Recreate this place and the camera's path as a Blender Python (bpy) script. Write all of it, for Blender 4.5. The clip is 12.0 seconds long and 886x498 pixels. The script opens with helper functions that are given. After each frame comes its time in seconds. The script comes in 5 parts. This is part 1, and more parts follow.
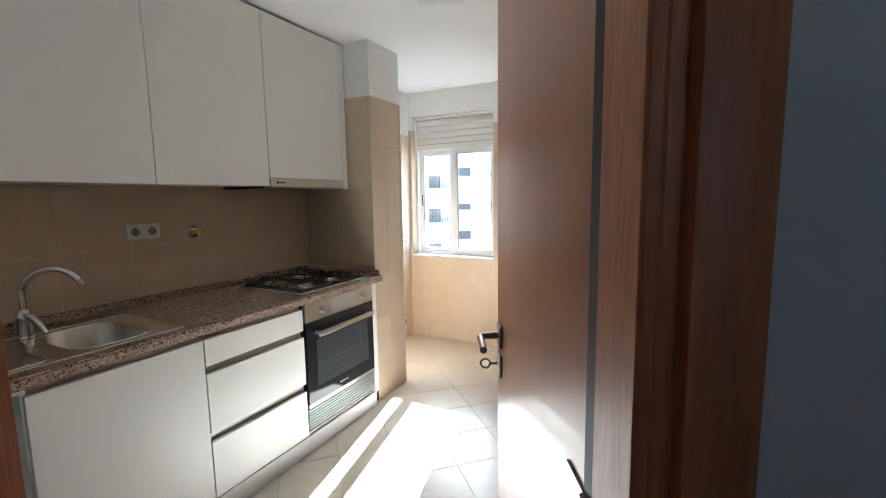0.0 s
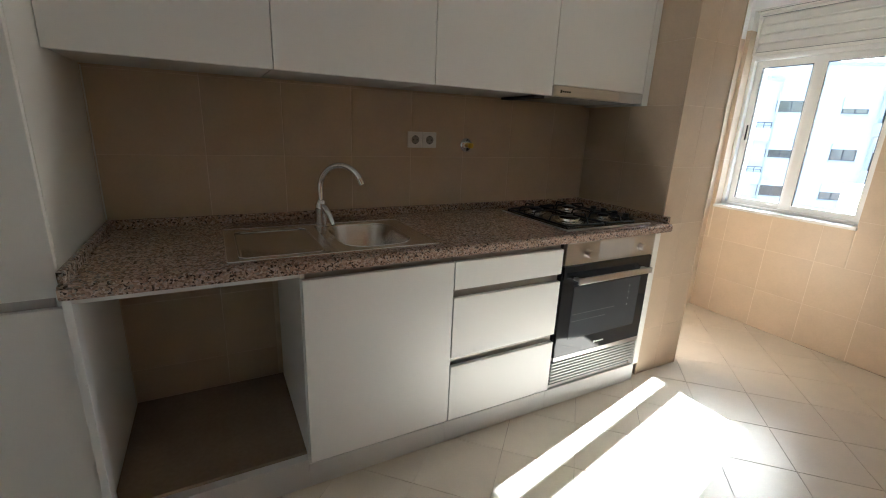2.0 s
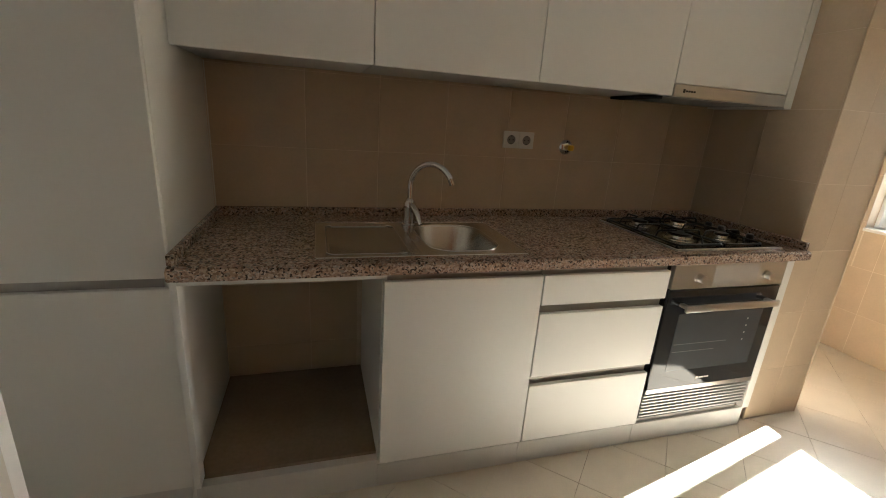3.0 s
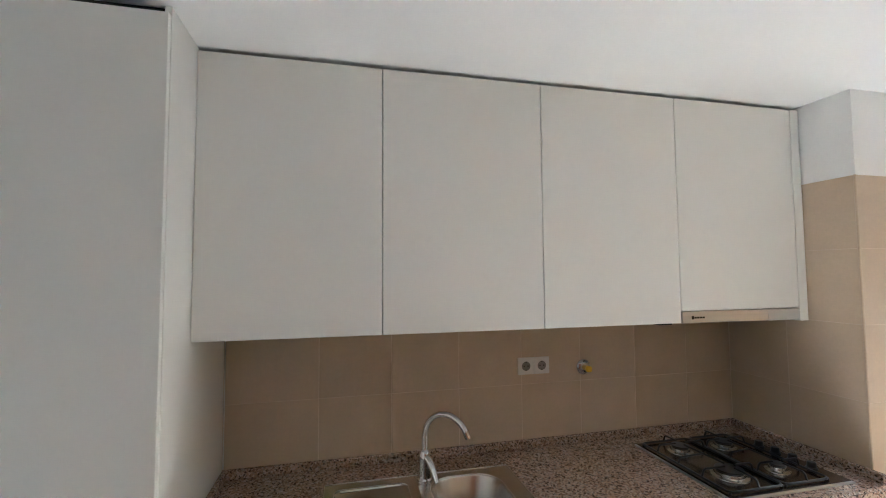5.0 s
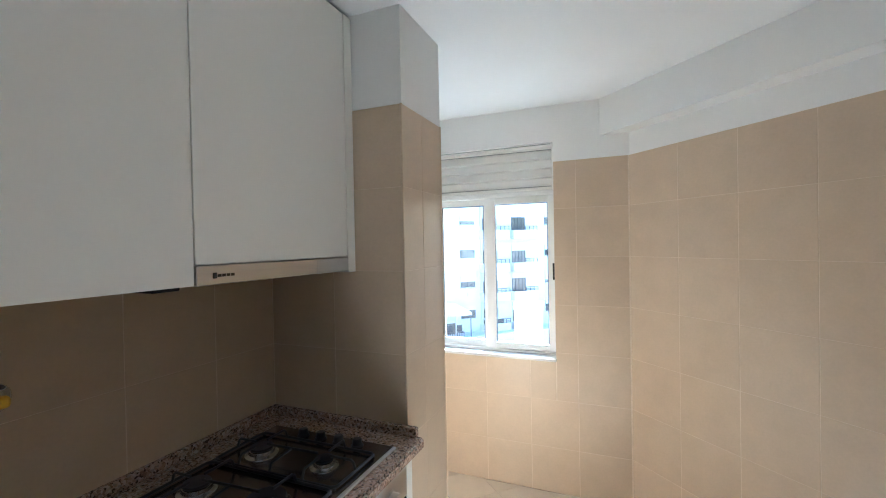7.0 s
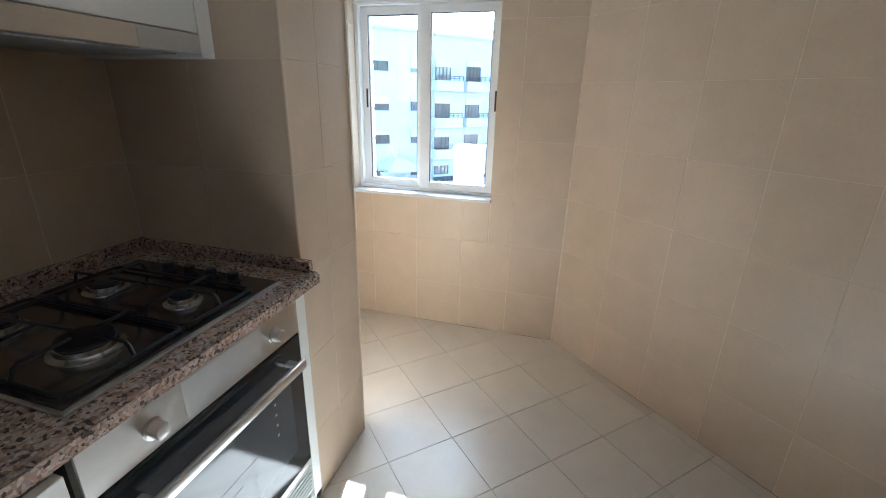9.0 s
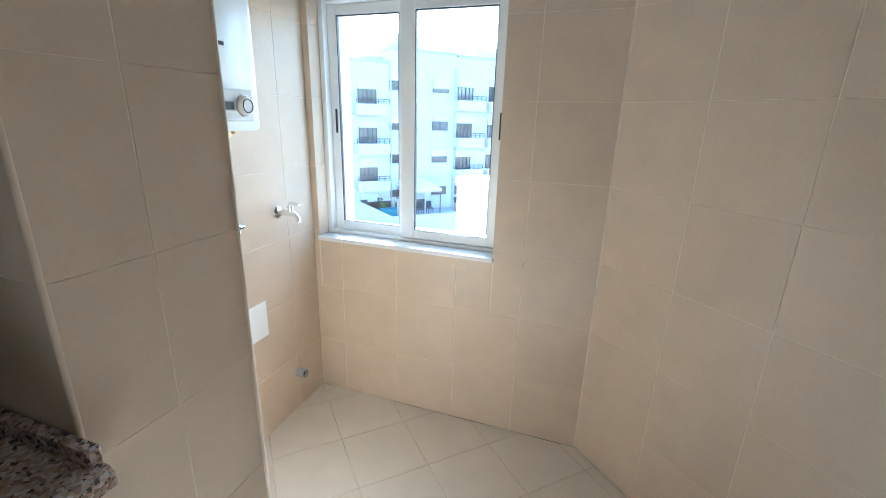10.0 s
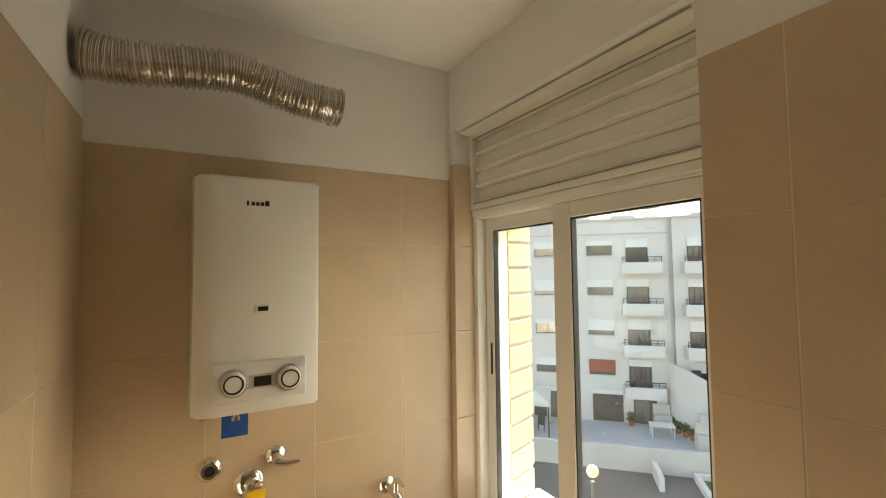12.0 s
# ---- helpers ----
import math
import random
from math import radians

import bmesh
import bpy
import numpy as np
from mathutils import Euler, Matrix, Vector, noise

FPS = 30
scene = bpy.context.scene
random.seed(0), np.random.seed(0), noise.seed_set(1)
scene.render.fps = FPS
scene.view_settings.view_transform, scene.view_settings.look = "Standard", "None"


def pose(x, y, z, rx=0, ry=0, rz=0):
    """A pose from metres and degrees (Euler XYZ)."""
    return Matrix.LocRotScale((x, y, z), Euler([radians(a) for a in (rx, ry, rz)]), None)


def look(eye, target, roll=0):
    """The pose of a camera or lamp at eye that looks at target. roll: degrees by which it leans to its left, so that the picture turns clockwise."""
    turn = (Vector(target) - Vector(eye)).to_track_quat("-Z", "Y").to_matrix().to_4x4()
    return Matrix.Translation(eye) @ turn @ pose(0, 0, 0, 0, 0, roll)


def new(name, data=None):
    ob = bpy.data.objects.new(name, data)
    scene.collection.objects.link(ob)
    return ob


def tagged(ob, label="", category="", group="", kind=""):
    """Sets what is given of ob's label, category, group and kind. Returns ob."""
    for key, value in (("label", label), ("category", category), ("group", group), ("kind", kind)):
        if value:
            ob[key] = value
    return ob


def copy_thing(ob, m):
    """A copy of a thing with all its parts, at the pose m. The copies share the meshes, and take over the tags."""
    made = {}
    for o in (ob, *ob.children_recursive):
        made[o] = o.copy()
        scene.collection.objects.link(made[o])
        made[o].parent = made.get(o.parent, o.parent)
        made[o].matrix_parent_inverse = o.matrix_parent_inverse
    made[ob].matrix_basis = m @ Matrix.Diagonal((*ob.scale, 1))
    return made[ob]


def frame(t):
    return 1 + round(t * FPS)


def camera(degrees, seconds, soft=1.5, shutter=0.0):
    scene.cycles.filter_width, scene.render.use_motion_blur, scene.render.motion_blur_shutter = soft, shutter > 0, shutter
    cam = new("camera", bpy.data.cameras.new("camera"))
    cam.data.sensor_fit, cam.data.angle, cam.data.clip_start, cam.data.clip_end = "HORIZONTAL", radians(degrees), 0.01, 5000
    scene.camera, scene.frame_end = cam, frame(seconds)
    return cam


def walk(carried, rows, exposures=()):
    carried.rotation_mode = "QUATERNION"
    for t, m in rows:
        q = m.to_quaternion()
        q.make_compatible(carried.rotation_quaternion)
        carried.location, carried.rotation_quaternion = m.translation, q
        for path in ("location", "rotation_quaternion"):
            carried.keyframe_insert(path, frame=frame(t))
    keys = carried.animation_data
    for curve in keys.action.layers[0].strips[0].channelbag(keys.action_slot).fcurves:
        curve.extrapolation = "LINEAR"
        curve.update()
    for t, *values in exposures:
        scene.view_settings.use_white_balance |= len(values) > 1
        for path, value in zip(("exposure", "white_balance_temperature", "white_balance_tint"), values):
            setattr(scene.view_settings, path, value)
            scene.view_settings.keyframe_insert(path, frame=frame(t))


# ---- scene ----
cam = camera(91.7, 12.0, 1.05)
PATH = [
    (0, (2.367, 0.092, 1.423), (1.448, 1.852, 1.185), -0.9),
    (0.5, (2.26, 0.185, 1.4), (0.896, 1.627, 1.154), -1.3),
    (1, (2.216, 0.303, 1.384), (0.541, 1.351, 1.076), 0.6),
    (1.5, (2.139, 0.346, 1.353), (0.406, 1.247, 0.926), 1.2),
    (2, (2.027, 0.379, 1.335), (0.333, 1.294, 0.795), 2.4),
    (2.5, (1.963, 0.382, 1.328), (0.26, 1.189, 0.658), 4.9),
    (2.7, (1.947, 0.388, 1.332), (0.193, 1.059, 0.644), 5.3),
    (4.3, (1.904, 0.437, 1.548), (-0.072, 0.672, 1.345), 0.6),
    (4.5, (1.904, 0.428, 1.589), (-0.073, 0.724, 1.525), 0.0),
    (5, (1.888, 0.452, 1.709), (-0.055, 0.91, 1.82), -0.4),
    (5.5, (1.829, 0.57, 1.679), (-0.001, 1.369, 1.792), -0.3),
    (6, (1.606, 0.754, 1.658), (0.131, 2.103, 1.726), -0.4),
    (6.5, (1.443, 0.919, 1.635), (0.448, 2.654, 1.665), -0.8),
    (7, (1.326, 1.084, 1.587), (0.561, 2.931, 1.564), -1.1),
    (7.2, (1.235, 1.095, 1.576), (0.505, 2.954, 1.476), -0.5),
    (8.8, (1.323, 1.27, 1.385), (0.746, 3.063, 0.713), 0.9),
    (9, (1.356, 1.403, 1.408), (0.838, 3.217, 0.744), 1.4),
    (9.5, (1.326, 1.757, 1.39), (0.849, 3.607, 0.797), 2.1),
    (10, (1.309, 2.11, 1.428), (0.687, 3.918, 0.84), 1.6),
    (10.5, (1.364, 2.427, 1.456), (0.401, 4.096, 0.92), 3.1),
    (11, (1.369, 2.673, 1.474), (0.128, 4.175, 1.022), 1.8),
    (11.5, (1.334, 2.886, 1.541), (-0.184, 4.166, 1.304), 0.4),
    (12, (1.38, 3.059, 1.706), (-0.361, 4.037, 1.808), -0.6),
]
EXPOSURES = [(0, 4.28, 4950, 6), (1, 4.03, 4950, 6), (2.0, 3.93, 5200, 6), (2.5, 3.78, 5900, 6), (2.7, 3.78, 5900, 6), (4.3, 5.08, 5000, 5),
             (5.0, 4.98, 4900, 7), (5.5, 4.63, 4800, 7), (6.5, 4.28, 4750, 4), (7.2, 4.18, 4650, 4), (8.8, 3.80, 4600, 4), (9.0, 3.81, 4600, 4), (9.5, 4.02, 4500, 3),
             (10, 3.82, 4400, 1), (10.5, 3.48, 4650, 2), (11, 3.23, 5250, 1), (11.5, 2.78, 5800, 0), (12, 2.85, 7700, 6)]
walk(cam, [(t, look(e, g, r)) for t, e, g, r in PATH], EXPOSURES)

# ---- light and exposure ----
SUN_DIR = Vector((-0.331, 1.541, 1.0)).normalized()
world = bpy.data.worlds.new("sky")
scene.world = world
world.use_nodes = True
wn = world.node_tree.nodes
sky = wn.new("ShaderNodeTexSky")
sky.sky_type = "NISHITA"
sky.sun_disc = False
sky.dust_density = 2.5
sky.ozone_density = 0.4
sky.sun_elevation = math.asin(SUN_DIR.z)
sky.sun_rotation = math.atan2(SUN_DIR.x, SUN_DIR.y)
wn["Background"].inputs["Strength"].default_value = 0.095
world.node_tree.links.new(sky.outputs["Color"], wn["Background"].inputs["Color"])
sun = new("sun", bpy.data.lights.new("sun", "SUN"))
sun.data.energy = 5.0
sun.data.angle = radians(0.5)
sun.data.color = (1.0, 0.96, 0.91)
sun.matrix_world = look((0, 0, 0), -SUN_DIR)


# ---- materials ----
def rgb(c):
    return (c[0], c[1], c[2], 1.0)


def mat(name, color, rough=0.5, metal=0.0, vary=0.0, noise_scale=6.0, grain=0.0, grain_scale=120.0, bump=0.0, bump_scale=200.0,
        rand=0.0, stretch=(1, 1, 1), coat=0.0, spec=0.5, rough_vary=0.0, island=False, piece=False):
    """A surface: base colour with broad mottling, fine grain, a random shift for each piece, and relief."""
    m = bpy.data.materials.new(name)
    m.use_nodes = True
    nt = m.node_tree
    n, l = nt.nodes, nt.links
    b = n["Principled BSDF"]
    b.inputs["Roughness"].default_value = rough
    b.inputs["Metallic"].default_value = metal
    b.inputs["Coat Weight"].default_value = coat
    b.inputs["Specular IOR Level"].default_value = spec
    tc = n.new("ShaderNodeTexCoord")
    mp = n.new("ShaderNodeMapping")
    mp.inputs["Scale"].default_value = stretch
    if piece:
        # each piece takes its own stretch of the pattern
        pi = n.new("ShaderNodeObjectInfo")
        sh = n.new("ShaderNodeVectorMath")
        sh.operation = "MULTIPLY_ADD"
        sh.inputs[1].default_value = (61.0, 37.0, 83.0)
        l.new(pi.outputs["Random"], sh.inputs[0])
        l.new(tc.outputs["Object"], sh.inputs[2])
        l.new(sh.outputs[0], mp.inputs["Vector"])
    else:
        l.new(tc.outputs["Object"], mp.inputs["Vector"])
    col = n.new("ShaderNodeRGB")
    col.outputs[0].default_value = rgb(color)
    out = col.outputs[0]

    def scaled(src, fac_socket, amount):
        # value multiplied by 1 +- amount
        r = n.new("ShaderNodeMapRange")
        r.inputs["To Min"].default_value = 1 - amount
        r.inputs["To Max"].default_value = 1 + amount
        l.new(fac_socket, r.inputs["Value"])
        h = n.new("ShaderNodeHueSaturation")
        l.new(src, h.inputs["Color"])
        l.new(r.outputs[0], h.inputs["Value"])
        return h.outputs[0]
    if vary:
        nz = n.new("ShaderNodeTexNoise")
        nz.inputs["Scale"].default_value = noise_scale
        nz.inputs["Detail"].default_value = 5
        l.new(mp.outputs[0], nz.inputs["Vector"])
        out = scaled(out, nz.outputs["Fac"], vary * 1.6)
        if rough_vary:
            r = n.new("ShaderNodeMapRange")
            r.inputs["From Min"].default_value, r.inputs["From Max"].default_value = 0.3, 0.7
            r.inputs["To Min"].default_value, r.inputs["To Max"].default_value = rough - rough_vary, rough + rough_vary
            l.new(nz.outputs["Fac"], r.inputs["Value"])
            l.new(r.outputs[0], b.inputs["Roughness"])
    if grain:
        nz2 = n.new("ShaderNodeTexNoise")
        nz2.inputs["Scale"].default_value = grain_scale
        nz2.inputs["Detail"].default_value = 3
        l.new(mp.outputs[0], nz2.inputs["Vector"])
        out = scaled(out, nz2.outputs["Fac"], grain * 1.6)
    if rand:
        if island:
            oi = n.new("ShaderNodeNewGeometry")
            out = scaled(out, oi.outputs["Random Per Island"], rand)
        else:
            oi = n.new("ShaderNodeObjectInfo")
            out = scaled(out, oi.outputs["Random"], rand)
    l.new(out, b.inputs["Base Color"])
    if bump:
        nz3 = n.new("ShaderNodeTexNoise")
        nz3.inputs["Scale"].default_value = bump_scale
        nz3.inputs["Detail"].default_value = 4
        l.new(mp.outputs[0], nz3.inputs["Vector"])
        bp = n.new("ShaderNodeBump")
        bp.inputs["Strength"].default_value = bump
        bp.inputs["Distance"].default_value = 0.002
        l.new(nz3.outputs["Fac"], bp.inputs["Height"])
        l.new(bp.outputs[0], b.inputs["Normal"])
    return m


M_TILE = mat("wall_tile_beige", (0.590, 0.466, 0.328), 0.36, vary=0.07, noise_scale=7, grain=0.035, grain_scale=90, bump=0.12, bump_scale=60, rand=0.022, rough_vary=0.06, piece=True)
M_GROUT = mat("grout_cream", (0.72, 0.61, 0.475), 0.85, vary=0.14, noise_scale=14, grain=0.05)
M_FLOOR = mat("floor_tile_cream", (0.615, 0.54, 0.43), 0.30, vary=0.05, noise_scale=9, grain=0.03, grain_scale=140, bump=0.02, bump_scale=40, rand=0.03, rough_vary=0.02, piece=True)
M_PLASTER = mat("white_plaster", (0.86, 0.855, 0.84), 0.85, vary=0.02, noise_scale=3, grain=0.015, bump=0.15, bump_scale=70)
# grey that gives the white socket's hollow its shade
M_WELL_SHADE = mat("well_shade_grey", (0.22, 0.215, 0.205), 0.5, vary=0.05)
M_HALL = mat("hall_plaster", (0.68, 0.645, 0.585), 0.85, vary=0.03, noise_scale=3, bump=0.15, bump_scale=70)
M_LAM = mat("white_laminate", (0.80, 0.79, 0.745), 0.42, vary=0.012, noise_scale=2, bump=0.03, bump_scale=300)
M_MELA = mat("cabinet_carcass", (0.62, 0.60, 0.56), 0.55, vary=0.03, noise_scale=4)
M_PLINTH = mat("plinth_grey_white", (0.66, 0.65, 0.62), 0.45, vary=0.05, noise_scale=6, grain=0.02)
M_GROOVE = mat("aluminium_groove", (0.42, 0.40, 0.37), 0.4, metal=0.7, vary=0.04)
M_ALU = mat("white_lacquered_aluminium", (0.80, 0.80, 0.78), 0.35, vary=0.02, noise_scale=5)
M_LOUVRE = mat("cream_louvre_slats", (0.86, 0.85, 0.81), 0.5, vary=0.03, noise_scale=6)
M_STEEL = mat("brushed_steel", (0.60, 0.58, 0.55), 0.30, metal=1.0, vary=0.04, noise_scale=3, grain=0.03, grain_scale=30, stretch=(6, 0.4, 60), rough_vary=0.02)
M_SINK = mat("sink_steel", (0.58, 0.56, 0.53), 0.27, metal=1.0, vary=0.02, noise_scale=8, grain=0.03, grain_scale=120)
# lighter than the sink steel, so edges carry their highlight in the colour
M_EDGE_GLINT = mat("edge_glint_steel", (0.80, 0.79, 0.77), 0.24, metal=1.0, vary=0.03, noise_scale=20)
M_CHROME = mat("chrome", (0.78, 0.78, 0.78), 0.10, metal=1.0, vary=0.03, noise_scale=12)
M_BRASS = mat("brass", (0.62, 0.42, 0.16), 0.30, metal=1.0, vary=0.08, noise_scale=30)
M_DUCT = mat("duct_foil", (0.62, 0.59, 0.55), 0.27, metal=1.0, vary=0.10, noise_scale=25, bump=0.08, bump_scale=60)
M_IRON = mat("black_enamel_iron", (0.012, 0.012, 0.013), 0.45, vary=0.1, noise_scale=40)
M_BURNER = mat("burner_aluminium", (0.66, 0.65, 0.63), 0.25, metal=1.0, vary=0.08, noise_scale=40)
M_HOB = mat("hob_dark_steel", (0.17, 0.15, 0.135), 0.20, metal=0.75, vary=0.08, noise_scale=10, grain=0.05, grain_scale=200)
M_BGLASS = mat("black_oven_glass", (0.012, 0.014, 0.017), 0.06, vary=0.1, noise_scale=6, spec=0.6)
M_OVWIN = mat("oven_window_glass", (0.045, 0.050, 0.055), 0.08, vary=0.15, noise_scale=5, spec=0.6)
M_BLACK = mat("black_plastic", (0.015, 0.015, 0.016), 0.4, vary=0.1, noise_scale=20)
M_WHITEP = mat("white_plastic", (0.80, 0.79, 0.75), 0.32, vary=0.02, noise_scale=20)
M_BOILER = mat("boiler_enamel", (0.80, 0.80, 0.78), 0.22, vary=0.015, noise_scale=4, coat=0.2)
M_SILVER = mat("silver_plastic", (0.55, 0.55, 0.54), 0.35, metal=0.5, vary=0.04, noise_scale=15)
M_BLUE = mat("blue_card", (0.012, 0.09, 0.36), 0.45, vary=0.25, noise_scale=25)
M_SLABEL = mat("blue_grey_label", (0.10, 0.16, 0.26), 0.5, vary=0.3, noise_scale=60)
M_YELLOW = mat("yellow_handle", (0.80, 0.52, 0.03), 0.4, vary=0.06, noise_scale=30)
M_PIPE = mat("grey_pvc", (0.30, 0.31, 0.31), 0.5, vary=0.1, noise_scale=30)
M_RACK = mat("oven_rack_shade", (0.085, 0.09, 0.095), 0.3, vary=0.1)
M_PANELW = mat("satin_panel_white", (0.76, 0.76, 0.745), 0.3, metal=0.0, vary=0.03, noise_scale=15)
M_TRIM = mat("white_tile_trim", (0.78, 0.76, 0.70), 0.4, vary=0.05, noise_scale=12)
# near-black standing in for the shade inside gaps, bores and openings
M_DARK = mat("cavity_shade", (0.02, 0.02, 0.02), 0.9, vary=0.2, noise_scale=30)
M_MARBLE = mat("white_marble_sill", (0.74, 0.73, 0.70), 0.25, vary=0.08, noise_scale=5, grain=0.04, grain_scale=50)
M_WOOD = mat("red_brown_door_veneer", (0.43, 0.150, 0.052), 0.33, vary=0.16, noise_scale=1.6, grain=0.05, grain_scale=12, stretch=(4, 4, 0.5), coat=0.06)
M_JAMB = mat("red_brown_solid_frame", (0.47, 0.165, 0.054), 0.46, vary=0.26, noise_scale=3, grain=0.32, grain_scale=34, stretch=(5, 5, 0.40), bump=0.12, bump_scale=70, coat=0.0)
# dark brown for the shade in the door frame's rebate
M_REBATE_SHADE = mat("rebate_shade_brown", (0.030, 0.016, 0.013), 0.6, vary=0.15, noise_scale=20)
M_HANDLE = mat("dark_nickel", (0.40, 0.37, 0.345), 0.28, metal=1.0, vary=0.08, noise_scale=20)
M_PLATFORM = mat("dusty_dark_board", (0.30, 0.23, 0.16), 0.75, vary=0.2, noise_scale=5, grain=0.12, grain_scale=60)
M_HFLOOR = mat("hall_wood_floor", (0.28, 0.15, 0.07), 0.35, vary=0.2, noise_scale=3, stretch=(1, 8, 1))
M_LAMP = mat("opal_lamp_glass", (0.85, 0.85, 0.83), 0.3, vary=0.01)
M_BRICK = mat("yellow_brick", (0.62, 0.47, 0.24), 0.85, vary=0.15, noise_scale=20, grain=0.1, rand=0.10, bump=0.4, bump_scale=120)
M_MORTAR = mat("grey_mortar", (0.34, 0.32, 0.29), 0.95, vary=0.15, noise_scale=30)
M_RENDER = mat("white_render", (0.65, 0.625, 0.585), 0.9, vary=0.05, noise_scale=0.6, grain=0.04, grain_scale=8)
M_RENDER2 = mat("grey_render", (0.52, 0.50, 0.47), 0.9, vary=0.08, noise_scale=0.8, grain=0.05, grain_scale=8)
M_TERR = mat("terrace_paving", (0.50, 0.51, 0.52), 0.8, vary=0.10, noise_scale=0.7, grain=0.06, grain_scale=6)
M_GROUND = mat("yard_asphalt", (0.16, 0.15, 0.14), 0.95, vary=0.2, noise_scale=0.4, grain=0.15, grain_scale=10)
M_GRASS = mat("lawn_green", (0.05, 0.10, 0.03), 0.95, vary=0.3, noise_scale=2, grain=0.3, grain_scale=30)
M_RAIL = mat("dark_balcony_metal", (0.05, 0.05, 0.055), 0.5, vary=0.1)
M_XFRAME = mat("dark_window_frame", (0.045, 0.045, 0.05), 0.45, vary=0.1)
M_XGLASS = mat("far_window_glass", (0.20, 0.185, 0.165), 0.06, metal=0.45, vary=0.6, noise_scale=1.6, spec=0.6, rand=0.6)
M_SHUT = mat("white_roller_shutter", (0.72, 0.72, 0.70), 0.7, vary=0.04, noise_scale=3)
M_CANVAS = mat("cream_canvas", (0.68, 0.64, 0.56), 0.9, vary=0.06, noise_scale=2)
M_LEAF = mat("leaf_green", (0.05, 0.095, 0.03), 0.7, vary=0.4, noise_scale=8, rand=0.3, island=True)
M_GLOBE = mat("pale_yellow_globe", (0.72, 0.60, 0.30), 0.3, vary=0.05)
M_POT = mat("terracotta", (0.34, 0.14, 0.07), 0.8, vary=0.12, noise_scale=10)
M_REDSH = mat("red_roller_shutter", (0.30, 0.09, 0.06), 0.7, vary=0.06, noise_scale=3)
M_TEAL = mat("teal_cover", (0.05, 0.22, 0.26), 0.8, vary=0.2, noise_scale=3)


def granite():
    m = bpy.data.materials.new("pink_brown_granite")
    m.use_nodes = True
    n, l = m.node_tree.nodes, m.node_tree.links
    b = n["Principled BSDF"]
    b.inputs["Roughness"].default_value = 0.22
    tc = n.new("ShaderNodeTexCoord")
    nz = n.new("ShaderNodeTexNoise")
    nz.inputs["Scale"].default_value = 60
    l.new(tc.outputs["Object"], nz.inputs["Vector"])
    add = n.new("ShaderNodeVectorMath")
    add.operation = "MULTIPLY_ADD"
    add.inputs[1].default_value = (0.012, 0.012, 0.012)
    l.new(nz.outputs["Color"], add.inputs[0])
    l.new(tc.outputs["Object"], add.inputs[2])
    v = n.new("ShaderNodeTexVoronoi")
    v.inputs["Scale"].default_value = 165
    l.new(add.outputs[0], v.inputs["Vector"])
    sep = n.new("ShaderNodeSeparateColor")
    l.new(v.outputs["Color"], sep.inputs[0])
    ramp = n.new("ShaderNodeValToRGB")
    ramp.color_ramp.interpolation = "CONSTANT"
    el = ramp.color_ramp.elements
    el[0].position, el[0].color = 0.0, (0.075, 0.056, 0.049, 1)
    el[1].position, el[1].color = 0.125, (0.24, 0.16, 0.12, 1)
    for p, c in ((0.30, (0.36, 0.25, 0.19, 1)), (0.50, (0.46, 0.34, 0.27, 1)), (0.74, (0.52, 0.42, 0.36, 1)), (0.91, (0.30, 0.26, 0.23, 1))):
        e = el.new(p)
        e.color = c
    l.new(sep.outputs[0], ramp.inputs[0])
    nz2 = n.new("ShaderNodeTexNoise")
    nz2.inputs["Scale"].default_value = 420
    nz2.inputs["Detail"].default_value = 3
    l.new(tc.outputs["Object"], nz2.inputs["Vector"])
    r = n.new("ShaderNodeMapRange")
    r.inputs["To Min"].default_value, r.inputs["To Max"].default_value = 0.7, 1.3
    l.new(nz2.outputs["Fac"], r.inputs["Value"])
    h = n.new("ShaderNodeHueSaturation")
    l.new(ramp.outputs[0], h.inputs["Color"])
    l.new(r.outputs[0], h.inputs["Value"])
    l.new(h.outputs[0], b.inputs["Base Color"])
    return m


M_GRANITE = granite()


def worn_grout():
    """Floor joints: cream where clean, dark brown in the dirty stretches."""
    m = mat("floor_grout_worn", (0.5, 0.43, 0.33), 0.9, grain=0.08)
    n, l = m.node_tree.nodes, m.node_tree.links
    tc = n.new("ShaderNodeTexCoord")
    nz = n.new("ShaderNodeTexNoise")
    nz.inputs["Scale"].default_value = 3.2
    nz.inputs["Detail"].default_value = 4
    l.new(tc.outputs["Object"], nz.inputs["Vector"])
    ramp = n.new("ShaderNodeValToRGB")
    el = ramp.color_ramp.elements
    el[0].position, el[0].color = 0.44, (0.60, 0.53, 0.42, 1)
    el[1].position, el[1].color = 0.62, (0.20, 0.15, 0.11, 1)
    l.new(nz.outputs["Fac"], ramp.inputs[0])
    l.new(ramp.outputs[0], n["Principled BSDF"].inputs["Base Color"])
    return m


M_FGROUT = worn_grout()


